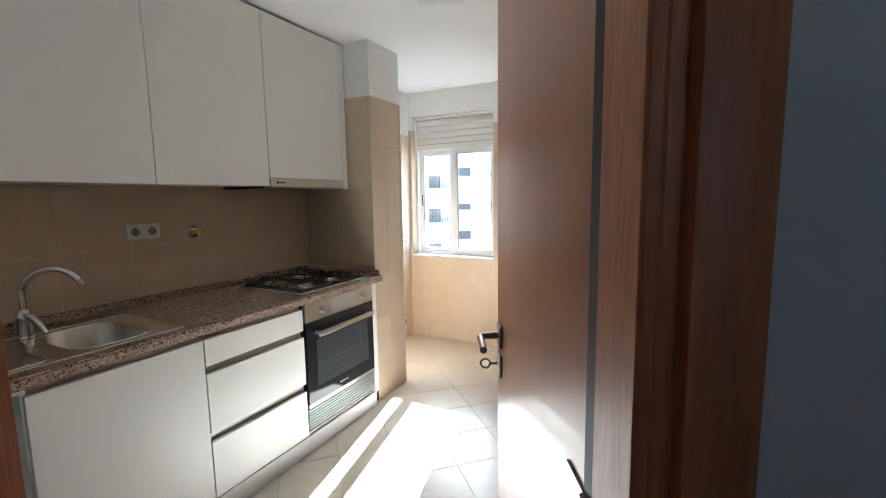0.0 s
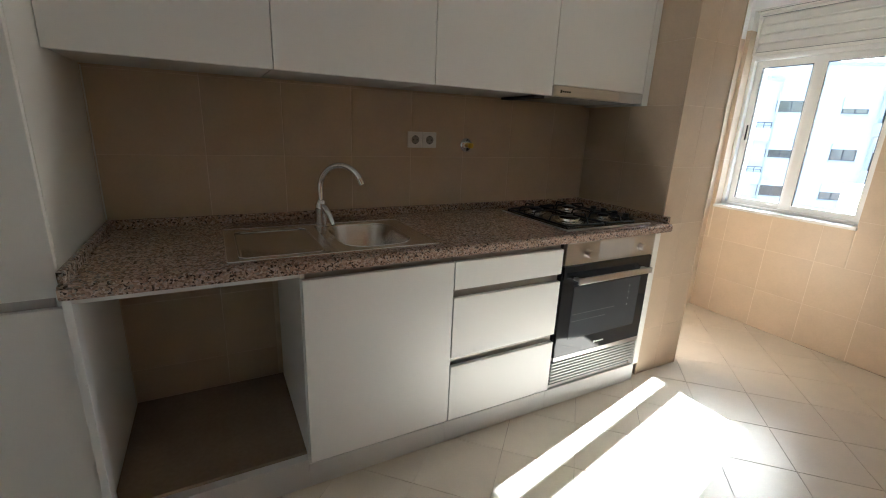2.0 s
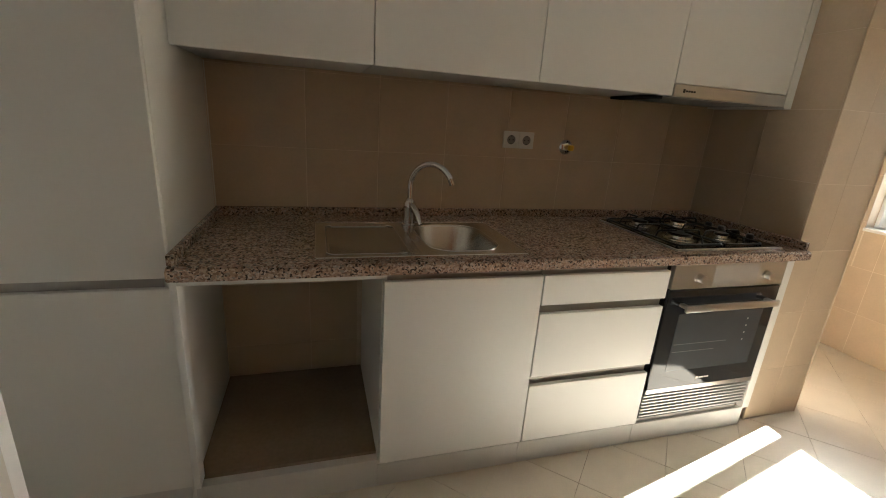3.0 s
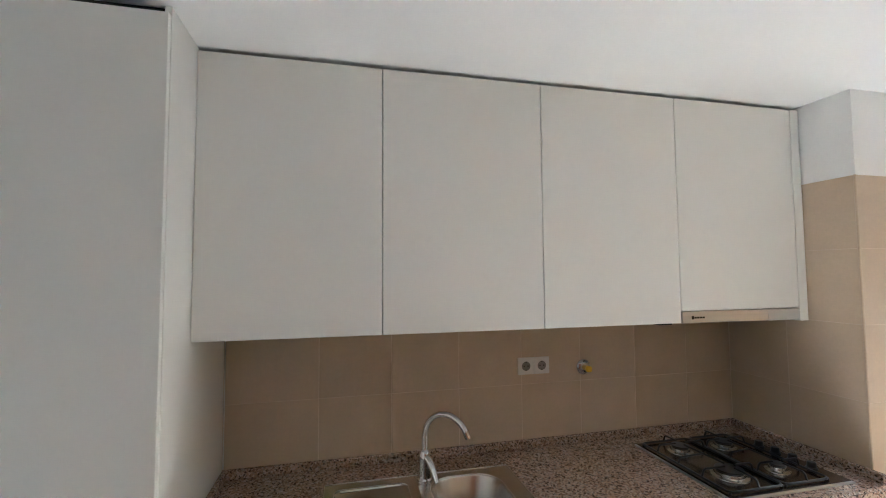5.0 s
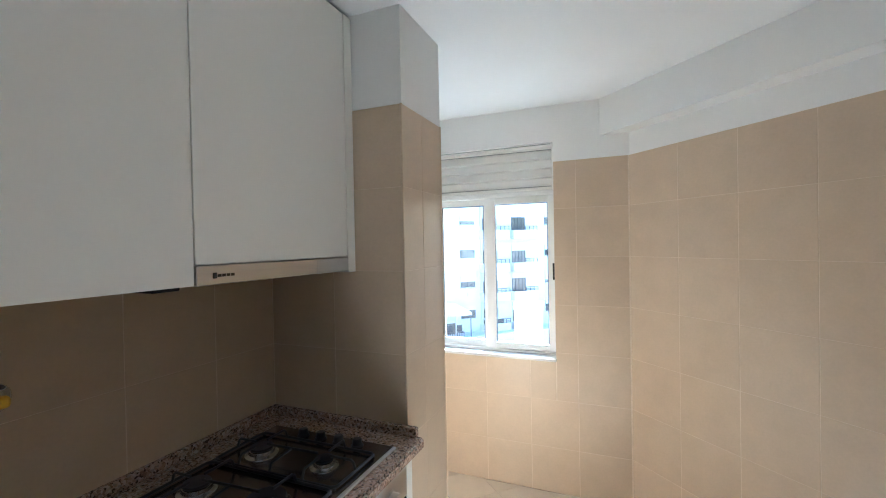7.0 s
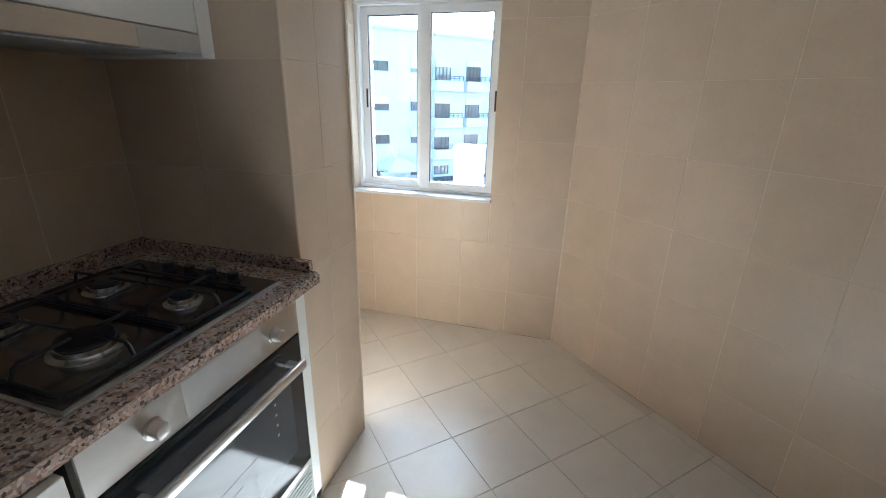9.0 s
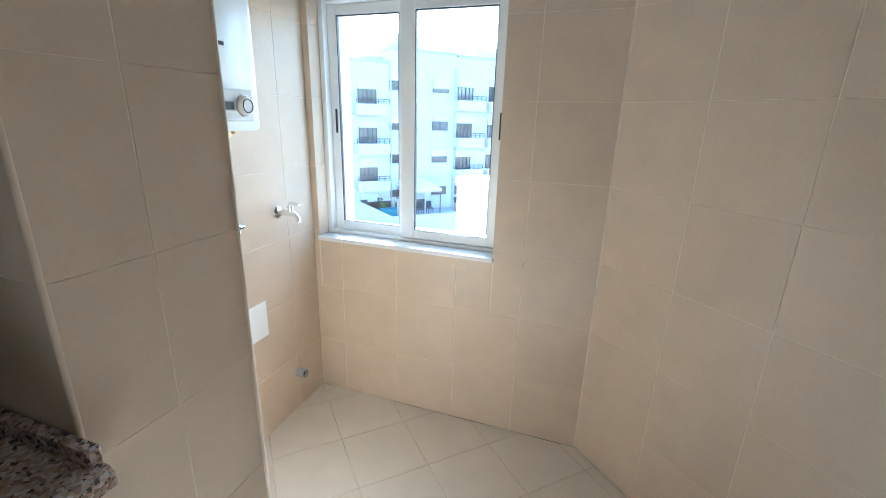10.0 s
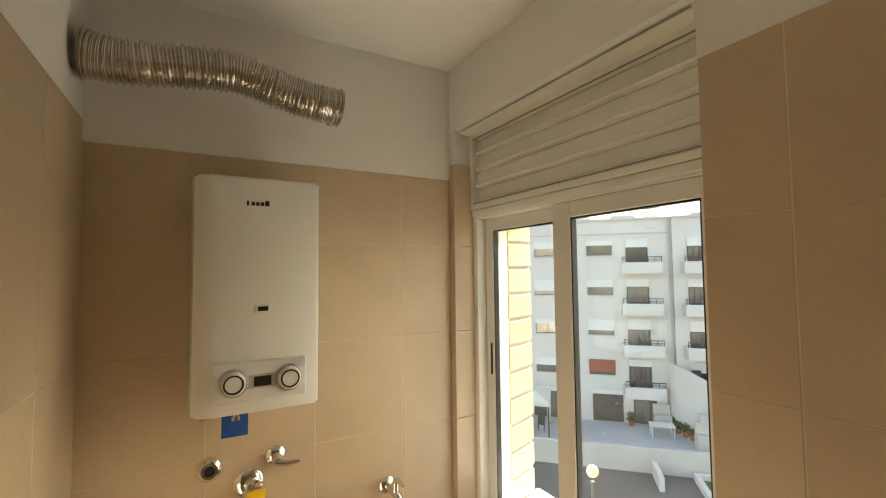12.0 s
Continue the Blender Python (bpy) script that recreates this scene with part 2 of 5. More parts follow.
def pane_glass():
    m = bpy.data.materials.new("clear_pane")
    m.use_nodes = True
    n, l = m.node_tree.nodes, m.node_tree.links
    n.remove(n["Principled BSDF"])
    tr = n.new("ShaderNodeBsdfTransparent")
    tr.inputs["Color"].default_value = (0.93, 0.96, 0.96, 1)
    gl = n.new("ShaderNodeBsdfGlossy")
    gl.inputs["Roughness"].default_value = 0.02
    fr = n.new("ShaderNodeLayerWeight")
    pw = n.new("ShaderNodeMath")
    pw.operation = "POWER"
    pw.inputs[1].default_value = 5.0
    l.new(fr.outputs["Facing"], pw.inputs[0])
    ad = n.new("ShaderNodeMath")
    ad.operation = "MULTIPLY_ADD"
    ad.inputs[1].default_value, ad.inputs[2].default_value = 0.6, 0.10
    l.new(pw.outputs[0], ad.inputs[0])
    mx = n.new("ShaderNodeMixShader")
    l.new(ad.outputs[0], mx.inputs[0])
    l.new(tr.outputs[0], mx.inputs[1])
    l.new(gl.outputs[0], mx.inputs[2])
    l.new(mx.outputs[0], n["Material Output"].inputs["Surface"])
    return m


M_PANE = pane_glass()


# ---- mesh helpers ----
def cube(bm, a, b, bevel=0.0, seg=1, m=None):
    """A box between two corners, with its edges rounded."""
    lo, hi = [min(p, q) for p, q in zip(a, b)], [max(p, q) for p, q in zip(a, b)]
    got = bmesh.ops.create_cube(bm, size=1.0)
    vs = got["verts"]
    for v in vs:
        v.co = Vector([lo[i] + (v.co[i] + 0.5) * (hi[i] - lo[i]) for i in range(3)])
    if bevel:
        es = {e for v in vs for e in v.link_edges}
        res = bmesh.ops.bevel(bm, geom=list(es), offset=bevel, segments=seg, affect="EDGES", profile=0.5, clamp_overlap=True)
        vs = list({v for f in res["faces"] for v in f.verts} | {v for v in vs if v.is_valid})
    if m is not None:
        bmesh.ops.transform(bm, matrix=m, verts=vs)
    return vs


def cyl(bm, p, q, r, r2=None, seg=20, caps=True):
    """A cylinder or cone from p to q."""
    p, q = Vector(p), Vector(q)
    d = q - p
    m = Matrix.Translation((p + q) / 2) @ d.to_track_quat("Z", "Y").to_matrix().to_4x4()
    return bmesh.ops.create_cone(bm, cap_ends=caps, segments=seg, radius1=r, radius2=r if r2 is None else r2, depth=d.length, matrix=m)["verts"]


def lathe(bm, profile, axis_at, axis, seg=24):
    """Turns (radius, height) pairs about an axis."""
    q = Vector(axis).to_track_quat("Z", "Y").to_matrix().to_4x4()
    m = Matrix.Translation(axis_at) @ q
    rings = []
    for r, h in profile:
        rings.append([bm.verts.new(m @ Vector((max(r, 1e-4) * math.cos(2 * math.pi * k / seg), max(r, 1e-4) * math.sin(2 * math.pi * k / seg), h))) for k in range(seg)])
    for a, b in zip(rings, rings[1:]):
        for k in range(seg):
            bm.faces.new((a[k], a[(k + 1) % seg], b[(k + 1) % seg], b[k]))
    bm.faces.new(list(reversed(rings[0])))
    bm.faces.new(rings[-1])


def tube(bm, pts, radii, seg=12, caps=True):
    """A tube along points; radii is one number or one for each point."""
    pts = [Vector(p) for p in pts]
    if not isinstance(radii, (list, tuple)):
        radii = [radii] * len(pts)
    side = None
    rings = []
    for i, p in enumerate(pts):
        d = (pts[min(i + 1, len(pts) - 1)] - pts[max(i - 1, 0)]).normalized()
        if side is None:
            side = d.orthogonal().normalized()
        side = (side - d * side.dot(d)).normalized()
        up = d.cross(side)
        rings.append([bm.verts.new(p + radii[i] * (math.cos(2 * math.pi * k / seg) * side + math.sin(2 * math.pi * k / seg) * up)) for k in range(seg)])
    for a, b in zip(rings, rings[1:]):
        for k in range(seg):
            bm.faces.new((a[k], a[(k + 1) % seg], b[(k + 1) % seg], b[k]))
    if caps:
        bm.faces.new(list(reversed(rings[0])))
        bm.faces.new(rings[-1])


def prism(bm, poly, z0, z1):
    """A flat-topped block over a plan outline."""
    lo = [bm.verts.new((x, y, z0)) for x, y in poly]
    hi = [bm.verts.new((x, y, z1)) for x, y in poly]
    n = len(poly)
    bm.faces.new(list(reversed(lo)))
    bm.faces.new(hi)
    for k in range(n):
        bm.faces.new((lo[k], lo[(k + 1) % n], hi[(k + 1) % n], hi[k]))


def mesh_of(name, bm, material, smooth=False):
    bmesh.ops.recalc_face_normals(bm, faces=bm.faces[:])
    me = bpy.data.meshes.new(name)
    bm.to_mesh(me)
    bm.free()
    me.materials.append(material)
    if smooth:
        for p in me.polygons:
            p.use_smooth = True
        me.set_sharp_from_angle(angle=radians(38))
    return me


def part(name, bm, material, parent=None, label="", smooth=False):
    """Links a bmesh as one mesh object, under a thing or a part."""
    ob = new(name, mesh_of(name, bm, material, smooth))
    if parent is not None:
        ob.parent = parent
    if label:
        ob["label"] = label
    return ob


def bpart(name, a, b, material, parent=None, label="", bevel=0.002, seg=1):
    bm = bmesh.new()
    cube(bm, a, b, bevel, seg)
    return part(name, bm, material, parent, label)


def thing(name, label, category, at=(0, 0, 0), group="", kind=""):
    """An Empty at a thing's base; its parts are built in the same coordinates as the Empty's own space."""
    ob = new(name)
    ob.empty_display_size = 0.05
    ob.location = at
    return tagged(ob, label, category, group, kind)


def structure(name, bm, material, label, category):
    return tagged(part(name, bm, material), label, category, kind="structure")


# ---- structure ----
CEIL = 2.441
ROWS = (0.0, 0.285, 0.587, 0.889, 1.191, 1.493, 1.795, 2.09)
R2 = math.sqrt(0.5)
DOOR_M = pose(2.303, 0.547, 0, 0, 0, 25.96)      # door wall: local x along it, local y into the kitchen

bm = bmesh.new()
prism(bm, [(-0.2, -0.8), (1.7, -0.8), (1.75, 0.05), (2.95, 0.62), (2.95, 2.45), (1.42, 4.0), (1.42, 4.2), (-0.3, 4.2)], -0.25, -0.0022)
floor = structure("floor", bm, M_FGROUT, "worn cream grout bed under cream tiles laid diagonally", "floor")
bm = bmesh.new()
cube(bm, (-0.80, -1.75, -0.25), (0.95, -0.05, -0.0010))
hall_floor = structure("floor_hall", bm, M_HFLOOR, "brown wooden floor of the dim hallway", "floor")
hall_floor.matrix_world = DOOR_M
bm = bmesh.new()
prism(bm, [(-0.2, -0.8), (1.7, -0.8), (1.75, 0.05), (2.95, 0.62), (2.95, 2.45), (1.42, 4.0), (1.42, 4.2), (-0.3, 4.2)], CEIL, CEIL + 0.2)
structure("ceiling", bm, M_PLASTER, "plain white painted kitchen ceiling", "ceiling")
bm = bmesh.new()
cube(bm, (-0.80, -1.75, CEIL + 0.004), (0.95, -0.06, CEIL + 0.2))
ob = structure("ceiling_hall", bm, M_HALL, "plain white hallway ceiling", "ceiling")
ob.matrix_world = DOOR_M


def wall_slabs(name, boxes, material, label, m=None):
    bm = bmesh.new()
    for a, b in boxes:
        cube(bm, a, b)
    ob = structure(name, bm, material, label, "wall")
    if m is not None:
        ob.matrix_world = m
    return ob


T = 0.0010        # how far the wall bodies stand behind the tile faces
wall_back = wall_slabs("wall_counter", [((-0.2, -0.8, 0), (-T, 2.60, CEIL))], M_GROUT, "beige tiled wall behind the counter")
wall_slabs("wall_south", [((-0.2, -0.8, 0), (1.575, -0.64, CEIL))], M_PLASTER, "plain white wall beside the tall cabinet")
wall_slabs("wall_return", [((1.575, -0.8, 0), (1.66, 0.17, CEIL))], M_PLASTER, "short white wall beside the door frame")
column = wall_slabs("column", [((-0.2, 2.447 + T, 0), (0.612 - T, 2.798 - T, 2.09)), ((-0.2, 2.4475, 2.0905), (0.6115, 2.7975, CEIL))], M_GROUT, "tiled structural column between counter and laundry corner")
column.data.materials.append(M_PLASTER)
for p in column.data.polygons:
    if p.center.z > 2.091 or (p.center.z > 2.0899 and p.normal.z < -0.5):
        p.material_index = 1
wall_boiler = wall_slabs("wall_boiler", [((-0.25, 2.788, 0), (0.037 - T, 3.845, 2.035))], M_GROUT, "beige tiled wall that carries the water heater")
wall_slabs("wall_boiler_upper", [((-0.25, 2.788, 2.0355), (0.0365, 3.845, CEIL))], M_PLASTER, "white painted band above the tiles")

# window wall: opening 0.068..0.956 wide, 0.85..2.215 high
bm = bmesh.new()
prism(bm, [(-0.3, 3.845 + T), (0.062, 3.845 + T), (0.062, 3.995), (0.112, 3.995), (0.04, 4.2), (-0.3, 4.2)], 0.85, 2.0895)
prism(bm, [(0.941, 3.845 + T), (1.42, 3.845 + T), (1.42, 4.2), (0.97, 4.2), (0.941, 4.0)], 0.85, 2.0895)
cube(bm, (-0.3, 3.845 + T, 0), (1.42, 4.2, 0.83))
wall_window = structure("wall_window", bm, M_GROUT, "beige tiled outer wall with the window opening", "wall")
bm = bmesh.new()
cube(bm, (-0.3, 3.8455, 2.09), (0.066, 4.02, CEIL))
cube(bm, (0.066, 3.8455, 2.215), (0.938, 4.02, CEIL))
cube(bm, (0.938, 3.8455, 2.09), (1.42, 4.02, CEIL))
cube(bm, (-0.3, 4.02, 1.917), (1.42, 4.2, CEIL))
structure("wall_window_upper", bm, M_PLASTER, "white painted lintel band above the window", "wall")

# diagonal wall and its beam
DIAG_M = pose(1.37, 3.853, 0, 0, 0, -45)       # local x along the wall, local y to the outside
wall_diag = wall_slabs("wall_diagonal", [((-0.06, T, 0), (2.05, 0.16, 2.09))], M_GROUT, "beige tiled diagonal wall", DIAG_M)
wall_slabs("wall_diagonal_upper", [((-0.06, 0.0005, 2.0905), (2.05, 0.16, CEIL))], M_PLASTER, "white painted band above the diagonal tiled wall", DIAG_M)
wall_slabs("beam", [((-0.11, -0.115, 2.222), (1.98, -0.0005, CEIL - 0.001))], M_PLASTER, "white plastered ceiling beam along the diagonal wall", DIAG_M)
wall_slabs("wall_east", [((2.75, 0.66, 0), (2.95, 2.5, CEIL))], M_TILE, "beige tiled wall behind the open door")

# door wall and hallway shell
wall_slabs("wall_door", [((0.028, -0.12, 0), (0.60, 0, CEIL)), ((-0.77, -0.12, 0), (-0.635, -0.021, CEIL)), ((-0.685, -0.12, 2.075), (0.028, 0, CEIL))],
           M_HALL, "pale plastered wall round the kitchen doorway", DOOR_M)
# gap at x 0.35 to 0.55: unseen opening added to brighten the hall
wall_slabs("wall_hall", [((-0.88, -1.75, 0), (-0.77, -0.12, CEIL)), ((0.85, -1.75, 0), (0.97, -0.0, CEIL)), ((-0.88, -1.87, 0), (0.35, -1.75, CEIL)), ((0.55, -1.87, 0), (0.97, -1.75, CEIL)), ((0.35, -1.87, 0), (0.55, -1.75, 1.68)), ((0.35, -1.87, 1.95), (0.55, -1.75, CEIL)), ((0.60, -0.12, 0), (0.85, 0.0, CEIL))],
           M_HALL, "pale hallway walls in shade, with an unseen opening added for light", DOOR_M)

# ---- the door frame and the open door ----
frame_ob = thing("door_frame", "red-brown varnished wooden door frame with stepped casing", "door frame", kind="structure")
frame_ob.matrix_world = DOOR_M
for u0, u1 in ((-0.633, -0.605), (0.0, 0.028)):
    bm = bmesh.new()
    s = 1 if u0 < -0.3 else -1
    cube(bm, (u0, -0.135, 0), (u1, -0.02 if s > 0 else 0.006, 2.06), 0.003)
    e = u1 if s > 0 else u0
    cube(bm, (e - s * 0.002, -0.135, 0), (e + s * 0.012, -0.045, 2.06), 0.003)
    part("jamb", bm, M_JAMB, frame_ob, smooth=True)
    for n0, n1 in ((-0.150, -0.1205), (0.0005, 0.008)):
        if n1 > 0 and s > 0:
            continue
        bm = bmesh.new()
        a, b = (u0 - 0.045, u0 + 0.012) if s > 0 else (u1 - 0.012, u1 + 0.043)
        if n1 > 0:
            a, b = (u0 - 0.03, u0 + 0.012) if s > 0 else (u1 - 0.012, u1 + 0.060)
        cube(bm, (a, n0, 0), (b, n1, 2.12), 0.004, 2)
        part("casing", bm, M_JAMB, frame_ob, smooth=True)
# strip added so the hinge-side rebate gets its shade from a dark colour
bpart("rebate_seal", (-0.0035, -0.0445, 0.002), (-0.0002, 0.0055, 2.044), M_REBATE_SHADE, frame_ob, "dark brown strip standing for the shade in the rebate", bevel=0.001)
bpart("head", (-0.683, -0.135, 2.045), (0.028, 0.012, 2.075), M_JAMB, frame_ob, bevel=0.003)
bpart("head_casing", (-0.70, 0.0005, 2.06), (0.08, 0.02, 2.13), M_JAMB, frame_ob, bevel=0.004)
bpart("head_casing", (-0.74, -0.150, 2.06), (0.08, -0.1205, 2.13), M_JAMB, frame_ob, bevel=0.004)

door = thing("door_1", "open red-brown wood-veneer kitchen door with lever handle and key", "door", kind="structure")
door.matrix_world = pose(2.303, 0.547, 0, 0, 0, 28.1 + 90)     # local x along the leaf, local y to the counter side
bpart("leaf", (0.012, -0.036, 0.008), (0.715, 0.0, 2.04), M_WOOD, door, bevel=0.002)
for z in (0.25, 1.05, 1.82):
    bm = bmesh.new()
    cyl(bm, (-0.004, 0.004, z - 0.05), (-0.004, 0.004, z + 0.05), 0.007, seg=12)
    cube(bm, (0.0, -0.001, z - 0.045), (0.07, 0.003, z + 0.045))
    part("hinge", bm, M_SILVER, door, "steel barrel hinge", smooth=True)
for side in (1, -1):
    y0 = 0.0 if side > 0 else -0.036
    for z in (1.062, 0.985):
        bm = bmesh.new()
        cube(bm, (0.632, y0, z - 0.029), (0.684, y0 + side * 0.007, z + 0.029), 0.002, 2)
        part("escutcheon", bm, M_HANDLE, door, "square brushed metal rose")
    bm = bmesh.new()
    tube(bm, [(0.658, y0, 1.062), (0.658, y0 + side * 0.035, 1.062), (0.655, y0 + side * 0.048, 1.062), (0.645, y0 + side * 0.055, 1.062), (0.556, y0 + side * 0.056, 1.060)], 0.0088, 14)
    part("lever", bm, M_HANDLE, door, "round dark nickel lever", smooth=True)
bm = bmesh.new()
cyl(bm, (0.658, 0.006, 0.987), (0.658, 0.03, 0.987), 0.004, seg=10)
ring = [(0.658, 0.041 + 0.012 * math.cos(a), 0.987 + 0.012 * math.sin(a)) for a in [k * math.pi / 10 for k in range(21)]]
tube(bm, ring, 0.003, 8, caps=False)
part("key", bm, M_CHROME, door, "metal key in the lock", smooth=True)

# ---- the window ----
win = thing("window_1", "white aluminium sliding window with two panes and louvred box", "window", kind="structure")
bm = bmesh.new()
for a, b in (((0.066, 3.925, 0.852), (0.09, 3.995, 1.925)), ((0.93, 3.925, 0.852), (0.939, 3.995, 1.925)),
             ((0.09, 3.925, 0.852), (0.93, 3.995, 0.868)), ((0.09, 3.925, 1.893), (0.93, 3.995, 1.925))):
    cube(bm, a, b, 0.002)
cube(bm, (0.09, 3.953, 0.867), (0.93, 3.958, 0.878))
part("window_frame", bm, M_ALU, win)


def sash(x0, x1, gx0, gx1, y0, y1):
    s = thing("sash", "", "")
    s.parent = win
    bm = bmesh.new()
    cube(bm, (x0, y0, 0.87), (gx0, y1, 1.892), 0.003, 2)
    cube(bm, (gx1, y0, 0.87), (x1, y1, 1.892), 0.003, 2)
    cube(bm, (gx0 - 0.001, y0 + 0.001, 0.87), (gx1 + 0.001, y1 - 0.001, 0.91), 0.002)
    cube(bm, (gx0 - 0.001, y0 + 0.001, 1.848), (gx1 + 0.001, y1 - 0.001, 1.892), 0.002)
    f = part("sash_frame", bm, M_ALU, win)
    s_mid = (y0 + y1) / 2
    bm = bmesh.new()
    for a, b in (((gx0, y0 + 0.004, 0.91), (gx0 + 0.004, y1 - 0.004, 1.848)), ((gx1 - 0.004, y0 + 0.004, 0.91), (gx1, y1 - 0.004, 1.848)),
                 ((gx0 + 0.004, y0 + 0.004, 0.91), (gx1 - 0.004, y1 - 0.004, 0.914)), ((gx0 + 0.004, y0 + 0.004, 1.844), (gx1 - 0.004, y1 - 0.004, 1.848))):
        cube(bm, a, b)
    part("gasket", bm, M_BLACK, f, "thin black rubber gasket")
    bm = bmesh.new()
    cube(bm, (gx0 + 0.003, s_mid - 0.002, 0.913), (gx1 - 0.003, s_mid + 0.002, 1.845))
    g = part("pane", bm, M_PANE, f, "clear glass pane")
    g.visible_shadow = False
    bpy.data.objects.remove(s)
    return f


sa = sash(0.09, 0.478, 0.133, 0.443, 3.962, 3.988)
sb = sash(0.468, 0.93, 0.533, 0.886, 3.930, 3.956)
for f, x, y in ((sa, 0.118, 3.962), (sb, 0.920, 3.930)):
    bm = bmesh.new()
    cube(bm, (x - 0.006, y - 0.002, 1.34), (x + 0.006, y + 0.004, 1.45), 0.002)
    part("pull", bm, M_BLACK, f, "black recessed finger pull")
# louvred box over the sashes
bm = bmesh.new()
for a, b in (((0.066, 3.915, 1.925), (0.086, 3.995, 2.205)), ((0.919, 3.915, 1.925), (0.939, 3.995, 2.205)),
             ((0.086, 3.915, 1.925), (0.919, 3.995, 1.945)), ((0.086, 3.915, 2.185), (0.919, 3.995, 2.205))):
    cube(bm, a, b, 0.002)
part("louvre_frame", bm, M_LOUVRE, win)
for k in range(4):
    z = 1.946 + k * 0.0598
    bm = bmesh.new()
    prof = [(3.937, z), (3.925, z + 0.003), (3.9235, z + 0.009), (3.930, z + 0.016), (3.938, z + 0.050), (3.9405, z + 0.0565), (3.962, z + 0.0565), (3.962, z)]
    lo = [bm.verts.new((0.087, y, zz)) for y, zz in prof]
    hi = [bm.verts.new((0.918, y, zz)) for y, zz in prof]
    bm.faces.new(lo)
    bm.faces.new(list(reversed(hi)))
    for i in range(len(prof)):
        j = (i + 1) % len(prof)
        bm.faces.new((lo[i], hi[i], hi[j], lo[j]))
    part("slat", bm, M_LOUVRE, win, smooth=True)
bpart("louvre_back", (0.087, 3.9635, 1.946), (0.918, 3.968, 2.184), M_LOUVRE, win)
for z in (1.9455, 2.1805):
    bpart("seam", (0.087, 3.9135, z), (0.918, 3.9165, z + 0.0035), M_PIPE, win, "thin dark joint line", bevel=0)
bpart("seam", (0.087, 3.8685, 2.2065), (0.918, 3.8705, 2.2095), M_PIPE, win, "thin dark joint line", bevel=0)
bpart("mid_rail", (0.070, 3.918, 1.9005), (0.936, 3.9245, 1.9235), M_ALU, win, bevel=0.002)
bpart("head_track", (0.066, 3.87, 2.2), (0.938, 3.925, 2.214), M_LOUVRE, win)
bm = bmesh.new()
cube(bm, (0.062, 3.834, 0.831), (0.940, 3.925, 0.852), 0.003, 2)
cube(bm, (0.062, 3.9255, 0.831), (0.940, 3.996, 0.850))
part("window_sill", bm, M_MARBLE, win, "white marble inner sill")
bpart("outer_sill", (0.03, 3.997, 0.812), (0.99, 4.245, 0.842), M_MARBLE, win, "sunlit white marble outer sill", bevel=0.004)

# splayed outer reveal of yellow brick beside the window
reveal = thing("brick_reveal", "sunlit yellow brick edge outside the window", "brickwork", kind="structure")
ra, rb = Vector((0.112, 3.997, 0)), Vector((0.04, 4.2, 0))
rd = (rb - ra).normalized()
REV_M = Matrix.Translation(ra) @ Matrix(((rd.x, -rd.y, 0, 0), (rd.y, rd.x, 0, 0), (0, 0, 1, 0), (0, 0, 0, 1)))
bm = bmesh.new()
cube(bm, (0.055, -0.006, 0.85), (0.215, -0.001, 1.915))
ob = part("mortar", bm, M_MORTAR, reveal)
ob.matrix_basis = REV_M
bm = bmesh.new()
cube(bm, (0.0, -0.010, 0.85), (0.054, -0.001, 1.915), 0.002)
ob = part("plaster_strip", bm, M_RENDER, reveal, "white rendered strip")
ob.matrix_basis = REV_M
bm = bmesh.new()
cube(bm, (0.056, -0.0115, 0), (0.217, -0.002, 0.0825), 0.002)
brick_mesh = mesh_of("brick", bm, M_BRICK)
for k in range(11):
    ob = new("brick", brick_mesh)
    ob.parent = reveal
    ob.matrix_basis = REV_M @ Matrix.Translation((0.002 * (k % 2), 0, 0.853 + k * 0.0965))

# rounded tile trims on the column's corners
for y, m_, lab in ((2.7985, M_TILE, "pale rounded tile edge trim"), (2.4465, M_TILE, "beige rounded tile edge bead")):
    bm = bmesh.new()
    cyl(bm, (0.6105, y, 0.001), (0.6105, y, 2.09), 0.005, seg=12)
    part("corner_trim", bm, m_, column, lab, smooth=True)

# ---- ceiling lamp ----
lamp = thing("ceiling_lamp", "round white opal ceiling lamp, switched off", "lamp", at=(1.295, 2.168, CEIL))
bm = bmesh.new()
lathe(bm, [(0.115, -0.02), (0.118, -0.012), (0.118, 0.0)], (0, 0, 0), (0, 0, 1), 40)
part("rim", bm, M_SILVER, lamp, "satin metal rim", smooth=True)
bm = bmesh.new()
lathe(bm, [(0.001, -0.062), (0.03, -0.061), (0.06, -0.056), (0.085, -0.046), (0.103, -0.032), (0.112, -0.0205)], (0, 0, 0), (0, 0, 1), 40)
part("diffuser", bm, M_LAMP, lamp, smooth=True)


# ---- kitchen units ----
def upper(y0, y1, z0, label):
    c = thing("wall_cabinet", label, "cabinet", at=(0, y0, 1.5), group="wall cabinets over the counter")
    w = y1 - y0
    bpart("body", (0.004, 0.002, z0 + 0.004 - 1.5), (0.386, w - 0.002, 0.922), M_MELA, c, bevel=0)
    bpart("door", (0.388, 0.0015, z0 - 1.5), (0.408, w - 0.0015, 0.926), M_LAM, c, bevel=0.0012)
    return c


